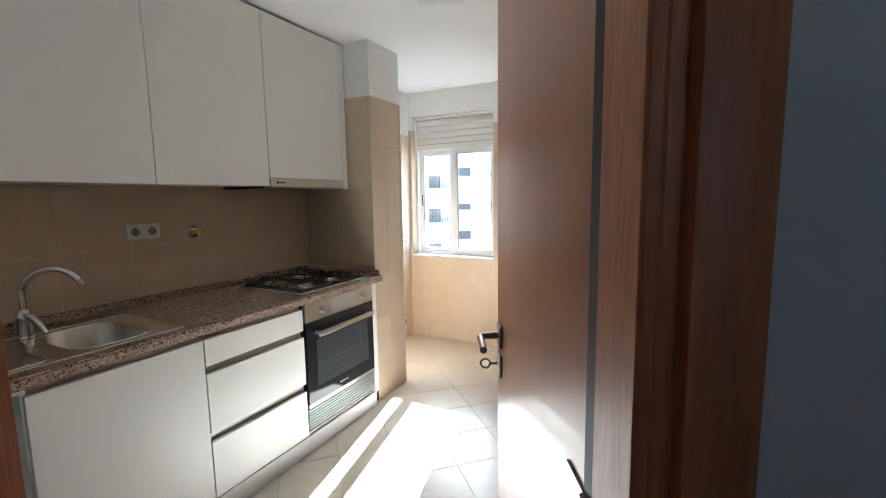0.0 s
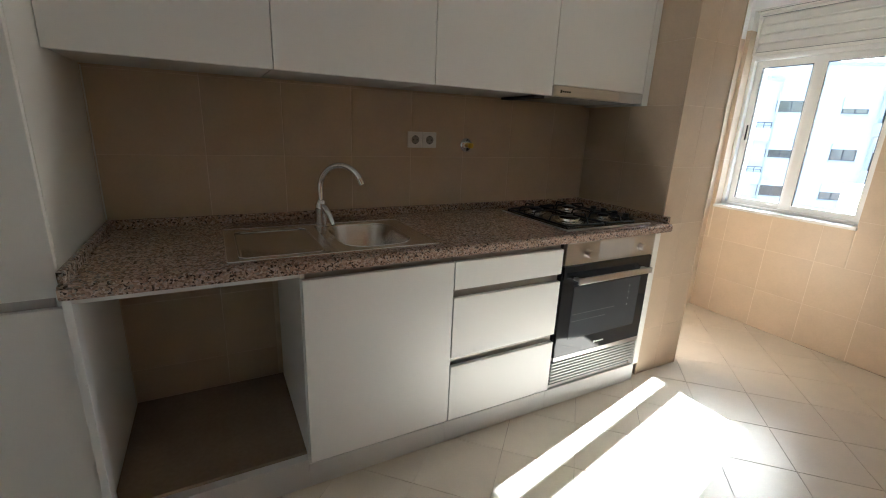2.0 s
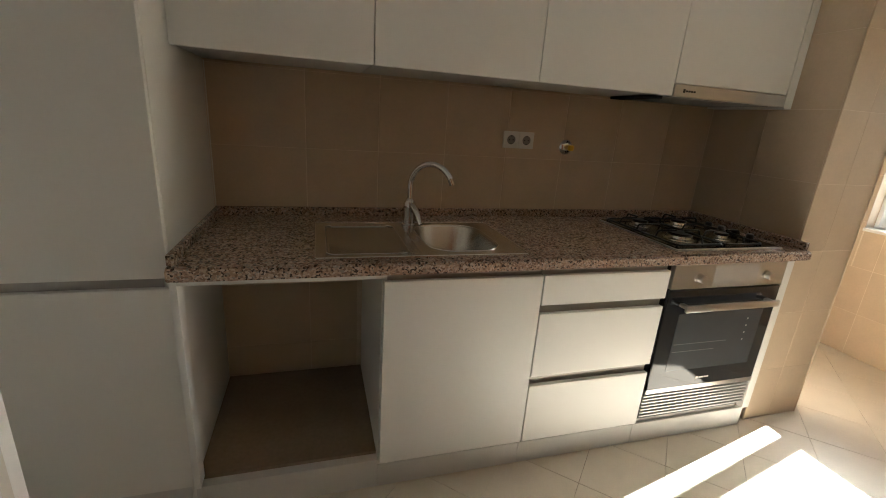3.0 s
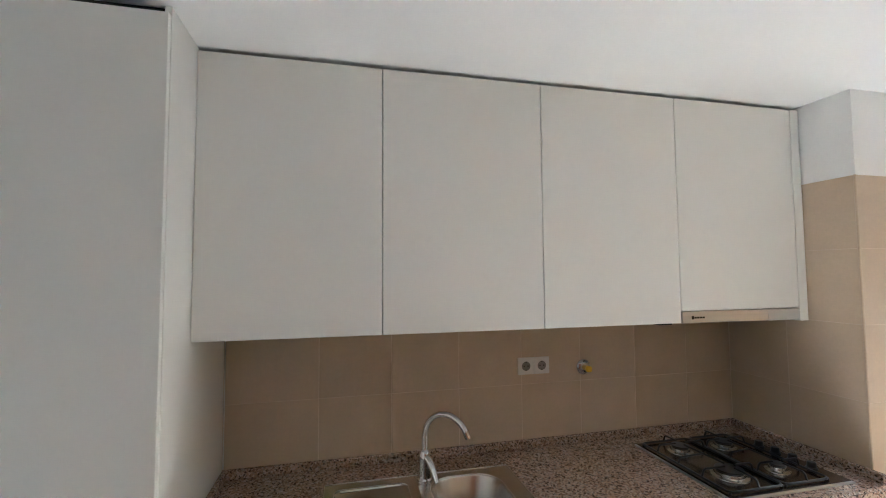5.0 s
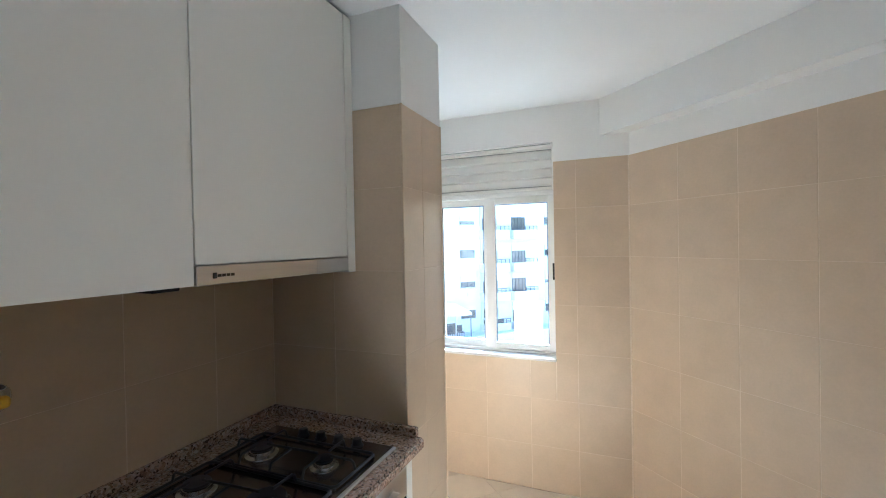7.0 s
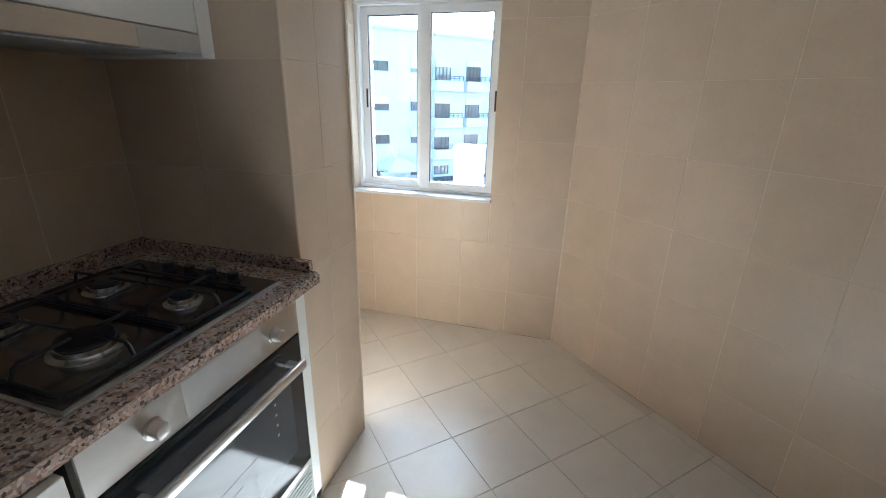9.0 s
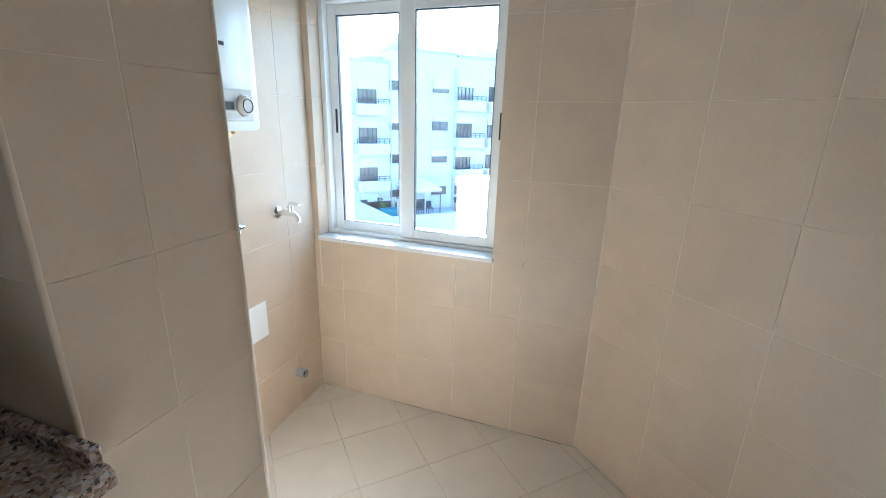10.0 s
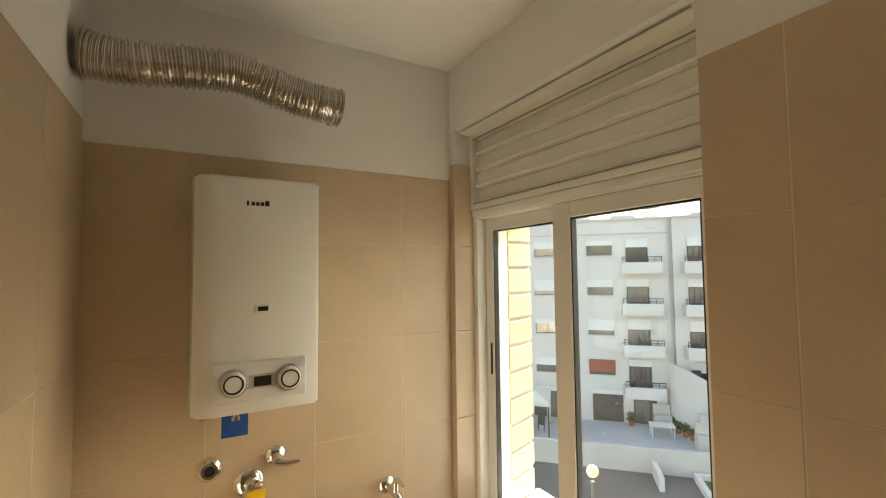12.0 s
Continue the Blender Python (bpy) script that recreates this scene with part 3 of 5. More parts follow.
UL = "tall white handleless wall cabinet under the ceiling"
upper(-0.001, 0.588, 1.5, UL)
upper(0.588, 1.187, 1.5, UL)
upper(1.187, 1.787, 1.5, UL)
upper(1.787, 2.395, 1.548, "white wall cabinet that holds the cooker hood")
ob = bpart("end_panel", (0.004, 2.396, 1.491), (0.410, 2.441, 2.426), M_LAM, bevel=0.0012)
tagged(ob, "white end panel between wall cabinet and column", "panel")
# dark strip that paints the shade of the gap under the ceiling
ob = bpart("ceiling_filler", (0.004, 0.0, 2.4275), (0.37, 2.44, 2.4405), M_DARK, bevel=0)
tagged(ob, "dark strip standing for the shade in the gap above the wall cabinets", "filler")

hood = thing("cooker_hood", "slim pull-out cooker hood with steel front strip", "cooker hood", at=(0, 1.787, 1.5))
bpart("body", (0.03, 0.01, 0.004), (0.385, 0.60, 0.045), M_SILVER, hood, bevel=0.002)
bpart("front_strip", (0.386, 0.002, -0.002), (0.412, 0.606, 0.046), M_STEEL, hood, "brushed steel front strip", bevel=0.002)
bpart("end_cap", (0.387, 0.43, -0.003), (0.413, 0.605, 0.0445), M_SILVER, hood, "darker grey strip end", bevel=0.002)
bm = bmesh.new()
cube(bm, (0.411, 0.045, 0.014), (0.4135, 0.055, 0.028))
for k in range(4):
    cube(bm, (0.411, 0.058 + k * 0.013, 0.017), (0.4135, 0.068 + k * 0.013, 0.024))
part("logo_mark", bm, M_BLACK, hood, "small dark maker's mark")
bpart("filter", (0.05, 0.03, -0.004), (0.37, 0.57, 0.005), M_PIPE, hood, "grey grease filter", bevel=0.002)
ob = bpart("hood_light_box", (0.10, 1.72, 1.488), (0.36, 1.785, 1.4995), M_DARK, bevel=0.002)
tagged(ob, "dark recessed strip under the wall cabinet", "fixture")

tall = thing("tall_cabinet", "white ceiling-high cabinet with two handleless doors", "cabinet", at=(0, -0.60, 0))
bpart("body", (0.004, 0.004, 0.12), (0.612, 0.578, 2.425), M_MELA, tall, bevel=0)
bpart("side_panel", (0.0, 0.580, 0.0), (0.614, 0.598, 2.4405), M_LAM, tall, bevel=0.001)
bpart("upper_door", (0.617, 0.004, 0.868), (0.637, 0.5975, 2.412), M_LAM, tall, bevel=0.0012)
bpart("lower_door", (0.617, 0.004, 0.13), (0.637, 0.5975, 0.836), M_LAM, tall, bevel=0.0012)
bpart("groove", (0.6145, 0.004, 0.832), (0.6165, 0.578, 0.872), M_GROOVE, tall, "grey aluminium finger groove", bevel=0)
bpart("plinth", (0.56, 0.0, 0.0), (0.58, 0.578, 0.119), M_PLINTH, tall, bevel=0.001)
# same painted shade between the tall cabinet's top and the ceiling
bpart("top_filler", (0.56, 0.004, 2.4255), (0.60, 0.578, 2.4405), M_DARK, tall, "dark strip standing for the shade above the cabinet", bevel=0)

base = thing("washer_bay", "empty open bay under the counter for a washing machine", "cabinet", at=(0, 0.0, 0))
bpart("platform", (0.0, 0.0, 0.118), (0.60, 0.599, 0.134), M_PLATFORM, base, "dusty dark floor board", bevel=0.001)
bpart("plinth", (0.60, 0.0, 0.0), (0.635, 0.599, 0.122), M_PLINTH, base, bevel=0.001)
bm = bmesh.new()
cube(bm, (0.60, 0.0, 0.1345), (0.655, 0.02, 0.866), 0.001)
part("filler_strip", bm, M_ALU, base, "white vertical edge strip")
bpart("front_rail", (0.640, 0.021, 0.852), (0.660, 0.598, 0.8665), M_PLINTH, base, bevel=0.001)

sinku = thing("sink_cabinet", "white single-door base cabinet under the sink", "cabinet", at=(0, 0.600, 0), group="base cabinets")
bpart("side_panel", (0.01, 0.0, 0.0), (0.632, 0.016, 0.866), M_LAM, sinku, bevel=0.001)
bpart("body", (0.01, 0.018, 0.10), (0.610, 0.570, 0.70), M_MELA, sinku, bevel=0)
bpart("door", (0.636, 0.004, 0.122), (0.656, 0.574, 0.838), M_LAM, sinku, bevel=0.0012)
bpart("groove", (0.60, 0.017, 0.828), (0.628, 0.576, 0.866), M_GROOVE, sinku, "grey aluminium finger groove", bevel=0)
bpart("plinth", (0.615, 0.0, 0.0), (0.635, 0.576, 0.10), M_PLINTH, sinku, bevel=0.001)

drw = thing("drawer_cabinet", "white base cabinet with three handleless drawers", "cabinet", at=(0, 1.177, 0), group="base cabinets")
bpart("body", (0.01, 0.002, 0.10), (0.60, 0.560, 0.866), M_MELA, drw, bevel=0)
for z0, z1 in ((0.722, 0.838), (0.422, 0.686), (0.122, 0.380)):
    bpart("drawer_front", (0.636, 0.002, z0), (0.656, 0.556, z1), M_LAM, drw, bevel=0.0012)
for z0, z1 in ((0.828, 0.866), (0.676, 0.731), (0.371, 0.431)):
    bpart("groove", (0.602, 0.002, z0), (0.630, 0.558, z1), M_GROOVE, drw, "grey aluminium finger groove", bevel=0)
bpart("plinth", (0.615, 0.0, 0.0), (0.635, 0.562, 0.10), M_PLINTH, drw, bevel=0.001)

hous = thing("oven_housing", "white oven housing with end panel", "cabinet", at=(0, 1.74, 0))
bpart("end_panel", (0.01, 0.607, 0.115), (0.656, 0.648, 0.866), M_LAM, hous, bevel=0.0012)
bpart("side", (0.01, 0.0, 0.10), (0.60, 0.006, 0.866), M_MELA, hous, bevel=0)
bpart("base_board", (0.01, 0.007, 0.10), (0.62, 0.606, 0.118), M_MELA, hous, bevel=0)
bpart("plinth", (0.615, 0.0, 0.0), (0.635, 0.645, 0.10), M_PLINTH, hous, bevel=0.001)
bpart("vent_back", (0.60, 0.008, 0.1185), (0.625, 0.605, 0.268), M_BLACK, hous, bevel=0)
for k in range(7):
    z = 0.150 + k * 0.0165
    bm = bmesh.new()
    cube(bm, (0.630, 0.008, z), (0.652, 0.605, z + 0.007), 0.001, 1)
    part("vent_slat", bm, M_SILVER, hous, "light metal ventilation slat")

oven = thing("oven", "built-in oven with steel panel and black glass door", "oven", at=(0, 1.748, 0.27))
bpart("body", (0.06, 0.004, 0.004), (0.632, 0.594, 0.590), M_BLACK, oven, bevel=0)
bpart("control_panel", (0.634, 0.0, 0.487), (0.658, 0.597, 0.592), M_STEEL, oven, "brushed steel control panel", bevel=0.002)
dr = bpart("door", (0.634, 0.0, 0.012), (0.657, 0.597, 0.482), M_BGLASS, oven, "black glass oven door", bevel=0.003)
bpart("window", (0.6565, 0.075, 0.105), (0.6582, 0.535, 0.375), M_OVWIN, dr, "dark see-through window", bevel=0.0004)
bpart("bottom_trim", (0.634, 0.0, 0.0), (0.6585, 0.597, 0.022), M_STEEL, dr, "polished steel strip", bevel=0.001)
bm = bmesh.new()
for z, y1 in ((0.232, 0.37), (0.196, 0.31)):
    cube(bm, (0.6581, 0.085, z), (0.6586, y1, z + 0.003))
part("rack", bm, M_RACK, dr, "faint grey rack behind the glass")
for k in range(4):
    bpart("shelf_clip", (0.6581, 0.457, 0.227 + k * 0.034), (0.6587, 0.464, 0.234 + k * 0.034), M_PIPE, dr, "small metal rack clip", bevel=0)
bm = bmesh.new()
cube(bm, (0.690, 0.058, 0.402), (0.704, 0.556, 0.432), 0.004, 2)
for y in (0.075, 0.532):
    cube(bm, (0.655, y - 0.012, 0.412), (0.696, y + 0.012, 0.426), 0.003)
part("handle", bm, M_STEEL, dr, "flat steel bar handle", smooth=True)
bm = bmesh.new()
cube(bm, (0.657, 0.255, 0.052), (0.6588, 0.268, 0.062))
for k in range(4):
    cube(bm, (0.657, 0.272 + k * 0.014, 0.054), (0.6588, 0.283 + k * 0.014, 0.060))
part("logo_mark", bm, M_WHITEP, dr, "small pale maker's mark")
bpart("dial_panel", (0.6575, 0.205, 0.493), (0.6588, 0.440, 0.586), M_SILVER, oven, "slightly darker printed field", bevel=0.0005)
for y in (0.132, 0.492):
    bm = bmesh.new()
    lathe(bm, [(0.022, 0.0), (0.022, 0.003), (0.017, 0.004), (0.0165, 0.022), (0.0145, 0.026), (0.004, 0.027)], (0.658, y, 0.535), (1, 0, 0), 28)
    part("knob", bm, M_STEEL, oven, "round steel knob", smooth=True)

# ---- worktop with sink and hob ----
wt = thing("worktop", "speckled pink-brown granite worktop with low upstand", "worktop", at=(0, 0, 0.866))
SX0, SX1, SY0, SY1 = 0.165, 0.626, 0.392, 1.122
BX0, BX1, BY0, BY1 = 0.205, 0.575, 0.775, 1.055
bm = bmesh.new()
loops = []
for x0, x1, y0, y1 in ((0.0, 0.6755, 0.0, 2.445), (BX0 - 0.01, BX1 + 0.015, SY0 + 0.03, BY1 + 0.01)):
    loops.append([[bm.verts.new((x, y, z)) for x, y in ((x0, y0), (x1, y0), (x1, y1), (x0, y1))] for z in (0.0, 0.041)])
(ol, oh), (il, ih) = loops
for k in range(4):
    kk = (k + 1) % 4
    bm.faces.new((oh[k], oh[kk], ih[kk], ih[k]))
    bm.faces.new((ol[kk], ol[k], il[k], il[kk]))
    bm.faces.new((ol[k], ol[kk], oh[kk], oh[k]))
    bm.faces.new((il[kk], il[k], ih[k], ih[kk]))
bm.edges.ensure_lookup_table()
front = [e for e in bm.edges if all(abs(v.co.x - 0.6755) < 1e-6 for v in e.verts) and abs(e.verts[0].co.z - e.verts[1].co.z) < 1e-6]
bmesh.ops.bevel(bm, geom=front, offset=0.008, segments=3, affect="EDGES")
part("slab", bm, M_GRANITE, wt)
bpart("upstand", (0.0, 0.0, 0.0415), (0.020, 2.4255, 0.077), M_GRANITE, wt, bevel=0.003)
bpart("upstand", (0.0205, 0.0, 0.0415), (0.655, 0.020, 0.077), M_GRANITE, wt, bevel=0.003)
bpart("upstand", (0.0, 2.426, 0.0415), (0.655, 2.446, 0.077), M_GRANITE, wt, bevel=0.003)

sink = thing("sink", "inset steel sink with bowl and drainboard", "sink", at=(0, 0, 0.9085))


def rrect(x0, x1, y0, y1, r, n=8):
    pts = []
    for cx, cy, a0 in ((x1 - r, y1 - r, 0), (x0 + r, y1 - r, 90), (x0 + r, y0 + r, 180), (x1 - r, y0 + r, 270)):
        for k in range(n + 1):
            a = radians(a0 + 90 * k / n)
            pts.append((cx + r * math.cos(a), cy + r * math.sin(a)))
    return pts


def loft(bm, loops, close=True):
    rings = [[bm.verts.new((x, y, z)) for x, y in pts] for pts, z in loops]
    for a, b in zip(rings, rings[1:]):
        n = len(a)
        for k in range(n):
            bm.faces.new((a[k], a[(k + 1) % n], b[(k + 1) % n], b[k]))
    if close:
        bm.faces.new(rings[-1])


bm = bmesh.new()
loft(bm, [(rrect(SX0, SX1, 0.735, SY1, 0.004), 0.0005), (rrect(SX0 + 0.002, SX1 - 0.002, 0.735, SY1 - 0.002, 0.004), 0.005),
          (rrect(SX0 + 0.012, SX1 - 0.012, 0.745, SY1 - 0.012, 0.01), 0.0035),
          (rrect(BX0, BX1, BY0, BY1, 0.10), 0.0028), (rrect(BX0 + 0.005, BX1 - 0.005, BY0 + 0.005, BY1 - 0.005, 0.10), -0.004),
          (rrect(BX0 + 0.016, BX1 - 0.016, BY0 + 0.016, BY1 - 0.016, 0.10), -0.11), (rrect(BX0 + 0.03, BX1 - 0.03, BY0 + 0.03, BY1 - 0.03, 0.095), -0.135),
          (rrect(BX0 + 0.06, BX1 - 0.06, BY0 + 0.06, BY1 - 0.06, 0.075), -0.145)])
bowl = part("bowl", bm, M_SINK, sink, smooth=True)
bm = bmesh.new()
lathe(bm, [(0.040, 0.0), (0.040, 0.003), (0.030, 0.004), (0.026, 0.001), (0.004, 0.001)], (0.39, 0.915, -0.1445), (0, 0, 1), 24)
part("drain", bm, M_CHROME, bowl, "round drain strainer", smooth=True)
bm = bmesh.new()
loft(bm, [(rrect(SX0, SX1, SY0, 0.7345, 0.004), 0.0005), (rrect(SX0 + 0.002, SX1 - 0.002, SY0 + 0.002, 0.7345, 0.004), 0.005),
          (rrect(SX0 + 0.012, SX1 - 0.012, SY0 + 0.012, 0.7225, 0.01), 0.0035), (rrect(SX0 + 0.045, SX1 - 0.04, SY0 + 0.035, 0.70, 0.03), 0.003),
          (rrect(SX0 + 0.052, SX1 - 0.047, SY0 + 0.042, 0.693, 0.03), -0.004)])
db = part("drainboard", bm, M_SINK, sink, "flat steel drainboard", smooth=True)

# thin tubes along rim, ridge and lip, added as bright highlight lines
bm = bmesh.new()
loop = [(x, y, 0.0048) for x, y in rrect(SX0 + 0.002, SX1 - 0.001, SY0 + 0.002, SY1 - 0.002, 0.006, 4)]
tube(bm, loop + [loop[0]], 0.0026, 8, caps=False)
part("rim", bm, M_EDGE_GLINT, sink, "steel edge with its highlight put into brighter metal", smooth=True)
bm = bmesh.new()
loop = [(x, y, 0.0030) for x, y in rrect(SX0 + 0.046, SX1 - 0.041, SY0 + 0.036, 0.699, 0.03, 6)]
tube(bm, loop + [loop[0]], 0.0020, 8, caps=False)
part("drain_ridge", bm, M_EDGE_GLINT, db, "raised steel ridge", smooth=True)
bm = bmesh.new()
loop = [(x, y, 0.0026) for x, y in rrect(BX0 - 0.001, BX1 + 0.001, BY0 - 0.001, BY1 + 0.001, 0.10, 10)]
tube(bm, loop + [loop[0]], 0.0022, 8, caps=False)
part("bowl_edge", bm, M_EDGE_GLINT, bowl, "rounded steel lip", smooth=True)

tap = thing("mixer_tap", "chrome single-lever gooseneck kitchen tap on the sink", "tap", at=(0.205, 0.770, 0.911))
bm = bmesh.new()
lathe(bm, [(0.030, 0.0), (0.030, 0.006), (0.025, 0.011), (0.0235, 0.06), (0.0255, 0.074), (0.025, 0.094), (0.018, 0.110), (0.013, 0.115)], (0, 0, 0), (0, 0, 1), 24)
part("body", bm, M_CHROME, tap, smooth=True)
bm = bmesh.new()
pts = [(0, 0, 0.112), (0, 0.0, 0.14)] + [(0.72 * (0.1 - 0.1 * math.cos(a)), 0.69 * (0.1 - 0.1 * math.cos(a)), 0.164 + 0.1 * math.sin(a)) for a in [radians(152) * k / 14 for k in range(0, 15)]]
tube(bm, pts, 0.012, 14)
e = Vector(pts[-1])
cyl(bm, e + Vector((0, -0.004, 0.008)), e + Vector((0.001, 0.006, -0.016)), 0.0125, seg=14)
part("spout", bm, M_CHROME, tap, smooth=True)
bm = bmesh.new()
tube(bm, [(0.012, 0.004, 0.088), (0.035, 0.012, 0.082), (0.062, 0.022, 0.055), (0.085, 0.03, 0.022)], [0.015, 0.0145, 0.0125, 0.009], 12)
part("lever", bm, M_CHROME, tap, smooth=True)

hob = thing("gas_hob", "four-burner dark gas hob with black iron grates", "hob", at=(0.11, 1.772, 0.9075))
HW, HL = 0.515, 0.565
bm = bmesh.new()
cube(bm, (0, 0, 0), (HW, HL, 0.007), 0.003, 2)
part("tray", bm, M_STEEL, hob, "thin steel rim", smooth=True)
bpart("plate", (0.006, 0.006, 0.007), (HW - 0.010, HL - 0.006, 0.0092), M_HOB, hob, "dark reflective cooking plate", bevel=0.001)
for x, y, r in ((0.362, 0.150, 0.052), (0.372, 0.372, 0.030), (0.130, 0.365, 0.038), (0.125, 0.138, 0.038)):
    bm = bmesh.new()
    lathe(bm, [(r + 0.015, 0.0), (r + 0.014, 0.003), (r + 0.006, 0.005), (r + 0.002, 0.008), (r, 0.018), (r - 0.004, 0.020), (0.004, 0.020)], (x, y, 0.0092), (0, 0, 1), 32)
    bu = part("burner", bm, M_BURNER, hob, "aluminium burner ring", smooth=True)
    bm = bmesh.new()
    lathe(bm, [(r - 0.003, 0.0), (r - 0.001, 0.003), (r - 0.003, 0.008), (0.004, 0.0095)], (x, y, 0.0293), (0, 0, 1), 32)
    part("cap", bm, M_IRON, bu, "black enamel burner cap", smooth=True)
for y0, y1, bs in ((0.022, 0.262, ((0.362, 0.150), (0.125, 0.138))), (0.272, 0.480, ((0.372, 0.372), (0.130, 0.365)))):
    g = bmesh.new()
    zt, r0, lo_z = 0.046, 0.0040, 0.017
    loop = [(x, y, lo_z) for x, y in rrect(0.025, HW - 0.03, y0, y1, 0.02, 4)]
    tube(g, loop + [loop[0]], 0.0046, 8, caps=False)
    for bx, by in bs:
        for dy in (1, -1):
            ye = y1 if dy > 0 else y0
            tube(g, [(bx, ye, lo_z), (bx, ye - dy * 0.008, zt - 0.006), (bx, ye - dy * 0.016, zt), (bx, by + dy * 0.024, zt)], r0, 8)
        dx = 1 if bx > 0.25 else -1
        xe = HW - 0.03 if dx > 0 else 0.025
        tube(g, [(xe, by, lo_z), (xe - dx * 0.008, by, zt - 0.006), (xe - dx * 0.016, by, zt), (bx + dx * 0.024, by, zt)], r0, 8)
    (ax, ay), (cx, cy) = bs
    tube(g, [(ax - 0.024, ay, zt), ((ax + cx) / 2, (ay + cy) / 2, zt), (cx + 0.024, cy, zt)], r0, 8)
    tube(g, [((ax + cx) / 2, y0, lo_z), ((ax + cx) / 2, y0 + 0.010, zt - 0.004), ((ax + cx) / 2, (ay + cy) / 2, zt)], r0, 8)
    for x in (0.03, HW - 0.035):
        for y in (y0 + 0.004, y1 - 0.004):
            cyl(g, (x, y, 0.009), (x, y, lo_z), 0.005, seg=8)
    part("grate", g, M_IRON, hob, "black iron pan support", smooth=True)
for k in range(4):
    bm = bmesh.new()
    lathe(bm, [(0.021, 0.0), (0.020, 0.004), (0.0165, 0.006), (0.0155, 0.022), (0.012, 0.025), (0.003, 0.025)], (0.165 + k * 0.075, 0.522, 0.0092), (0, 0, 1), 24)
    part("knob", bm, M_BLACK, hob, "black plastic control knob", smooth=True)

# ---- fittings on the counter wall ----
bm = bmesh.new()
cube(bm, (0.0005, 0.0005, 0.945), (0.007, 0.0055, 1.499), 0.0015, 2)
structure("trim_backsplash", bm, M_TRIM, "thin white sealant bead beside the tall cabinet", "trim")
for y0 in (1.2475, 1.3265):
    s = thing("power_socket", "white round-hole power socket on the tiled wall", "socket", at=(0, y0, 1.236), group="power sockets")
    bpart("plate", (0.0002, 0, 0), (0.009, 0.0775, 0.0775), M_WHITEP, s, bevel=0.002, seg=2)
    bm = bmesh.new()
    ringp = [(0.0275, 0.0), (0.0275, 0.0025), (0.0215, 0.0025), (0.0205, -0.006)]
    q = 28
    rings = []
    for r, h in ringp:
        rings.append([bm.verts.new((0.0092 + h, 0.0388 + r * math.cos(2 * math.pi * k / q), 0.0388 + r * math.sin(2 * math.pi * k / q))) for k in range(q)])
    for a, b in zip(rings, rings[1:]):
        for k in range(q):
            bm.faces.new((a[k], a[(k + 1) % q], b[(k + 1) % q], b[k]))
    well = part("well_ring", bm, M_WHITEP, s, smooth=True)
    # flat disc; the depth of the well is shade put into its grey
    bm = bmesh.new()
    lathe(bm, [(0.0212, 0.0), (0.0212, 0.0008), (0.002, 0.0008)], (0.0090, 0.0388, 0.0388), (1, 0, 0), 28)
    part("well", bm, M_WELL_SHADE, s, "flat grey disc for the shade in the socket well", smooth=True)
    # raised black dots paint the dark of the pin holes
    bm = bmesh.new()
    for d in (-0.0095, 0.0095):
        cyl(bm, (0.0096, 0.0388 + d, 0.0388), (0.0104, 0.0388 + d, 0.0388), 0.0032, seg=12)
    for d in (-0.019, 0.019):
        cube(bm, (0.0096, 0.0358, 0.0388 + d - 0.003), (0.0106, 0.0418, 0.0388 + d + 0.003))
    part("contact", bm, M_BLACK, s, "black marks for the shaded pin holes, and earth clips")


def flange(parent, at, r, axis=(1, 0, 0), name="flange"):
    bm = bmesh.new()
    lathe(bm, [(r, 0.0), (r, 0.002), (r * 0.92, 0.006), (r * 0.6, 0.010), (r * 0.5, 0.012), (0.002, 0.012)], at, axis, 28)
    return part(name, bm, M_CHROME, parent, "round chrome wall flange", smooth=True)


gas = thing("gas_outlet", "chrome gas outlet with small yellow tap on the tiles", "gas tap", at=(0, 1.586, 1.254))
flange(gas, (0.0002, 0, 0), 0.037)
bm = bmesh.new()
lathe(bm, [(0.013, 0.0), (0.013, 0.03), (0.010, 0.034), (0.002, 0.034)], (0.011, 0, 0), (1, 0, 0), 20)
part("stub", bm, M_BRASS, gas, smooth=True)
bm = bmesh.new()
cube(bm, (0.036, -0.014, -0.015), (0.060, 0.014, 0.013), 0.009, 3)
part("handle", bm, M_YELLOW, gas, "yellow plastic handle", smooth=True)

# ---- laundry corner: water heater and taps on the boiler wall ----
BX = 0.037
boil = thing("water_heater", "white wall-hung gas water heater with two dials", "water heater", at=(BX, 3.036, 1.367))
W, H, D = 0.296, 0.577, 0.190
bm = bmesh.new()
prof = [(0.02, 0.0), (D - 0.050, 0.0), (D - 0.022, 0.006), (D - 0.006, 0.026), (D, 0.055), (D, W - 0.012), (D - 0.004, W - 0.003), (D - 0.014, W), (0.02, W)]
lo = [bm.verts.new((x, y, 0.0)) for x, y in prof]
hi = [bm.verts.new((x, y, H)) for x, y in prof]
bm.faces.new(list(reversed(lo)))
bm.faces.new(hi)
for i in range(len(prof)):
    j = (i + 1) % len(prof)
    bm.faces.new((lo[i], lo[j], hi[j], hi[i]))
bmesh.ops.bevel(bm, geom=[e for e in bm.edges if abs(e.verts[0].co.z - e.verts[1].co.z) < 1e-6], offset=0.006, segments=2, affect="EDGES")
part("casing", bm, M_BOILER, boil, smooth=True)
bpart("back_plate", (0.0, 0.01, 0.004), (0.022, W - 0.01, H - 0.004), M_SILVER, boil, bevel=0.001)
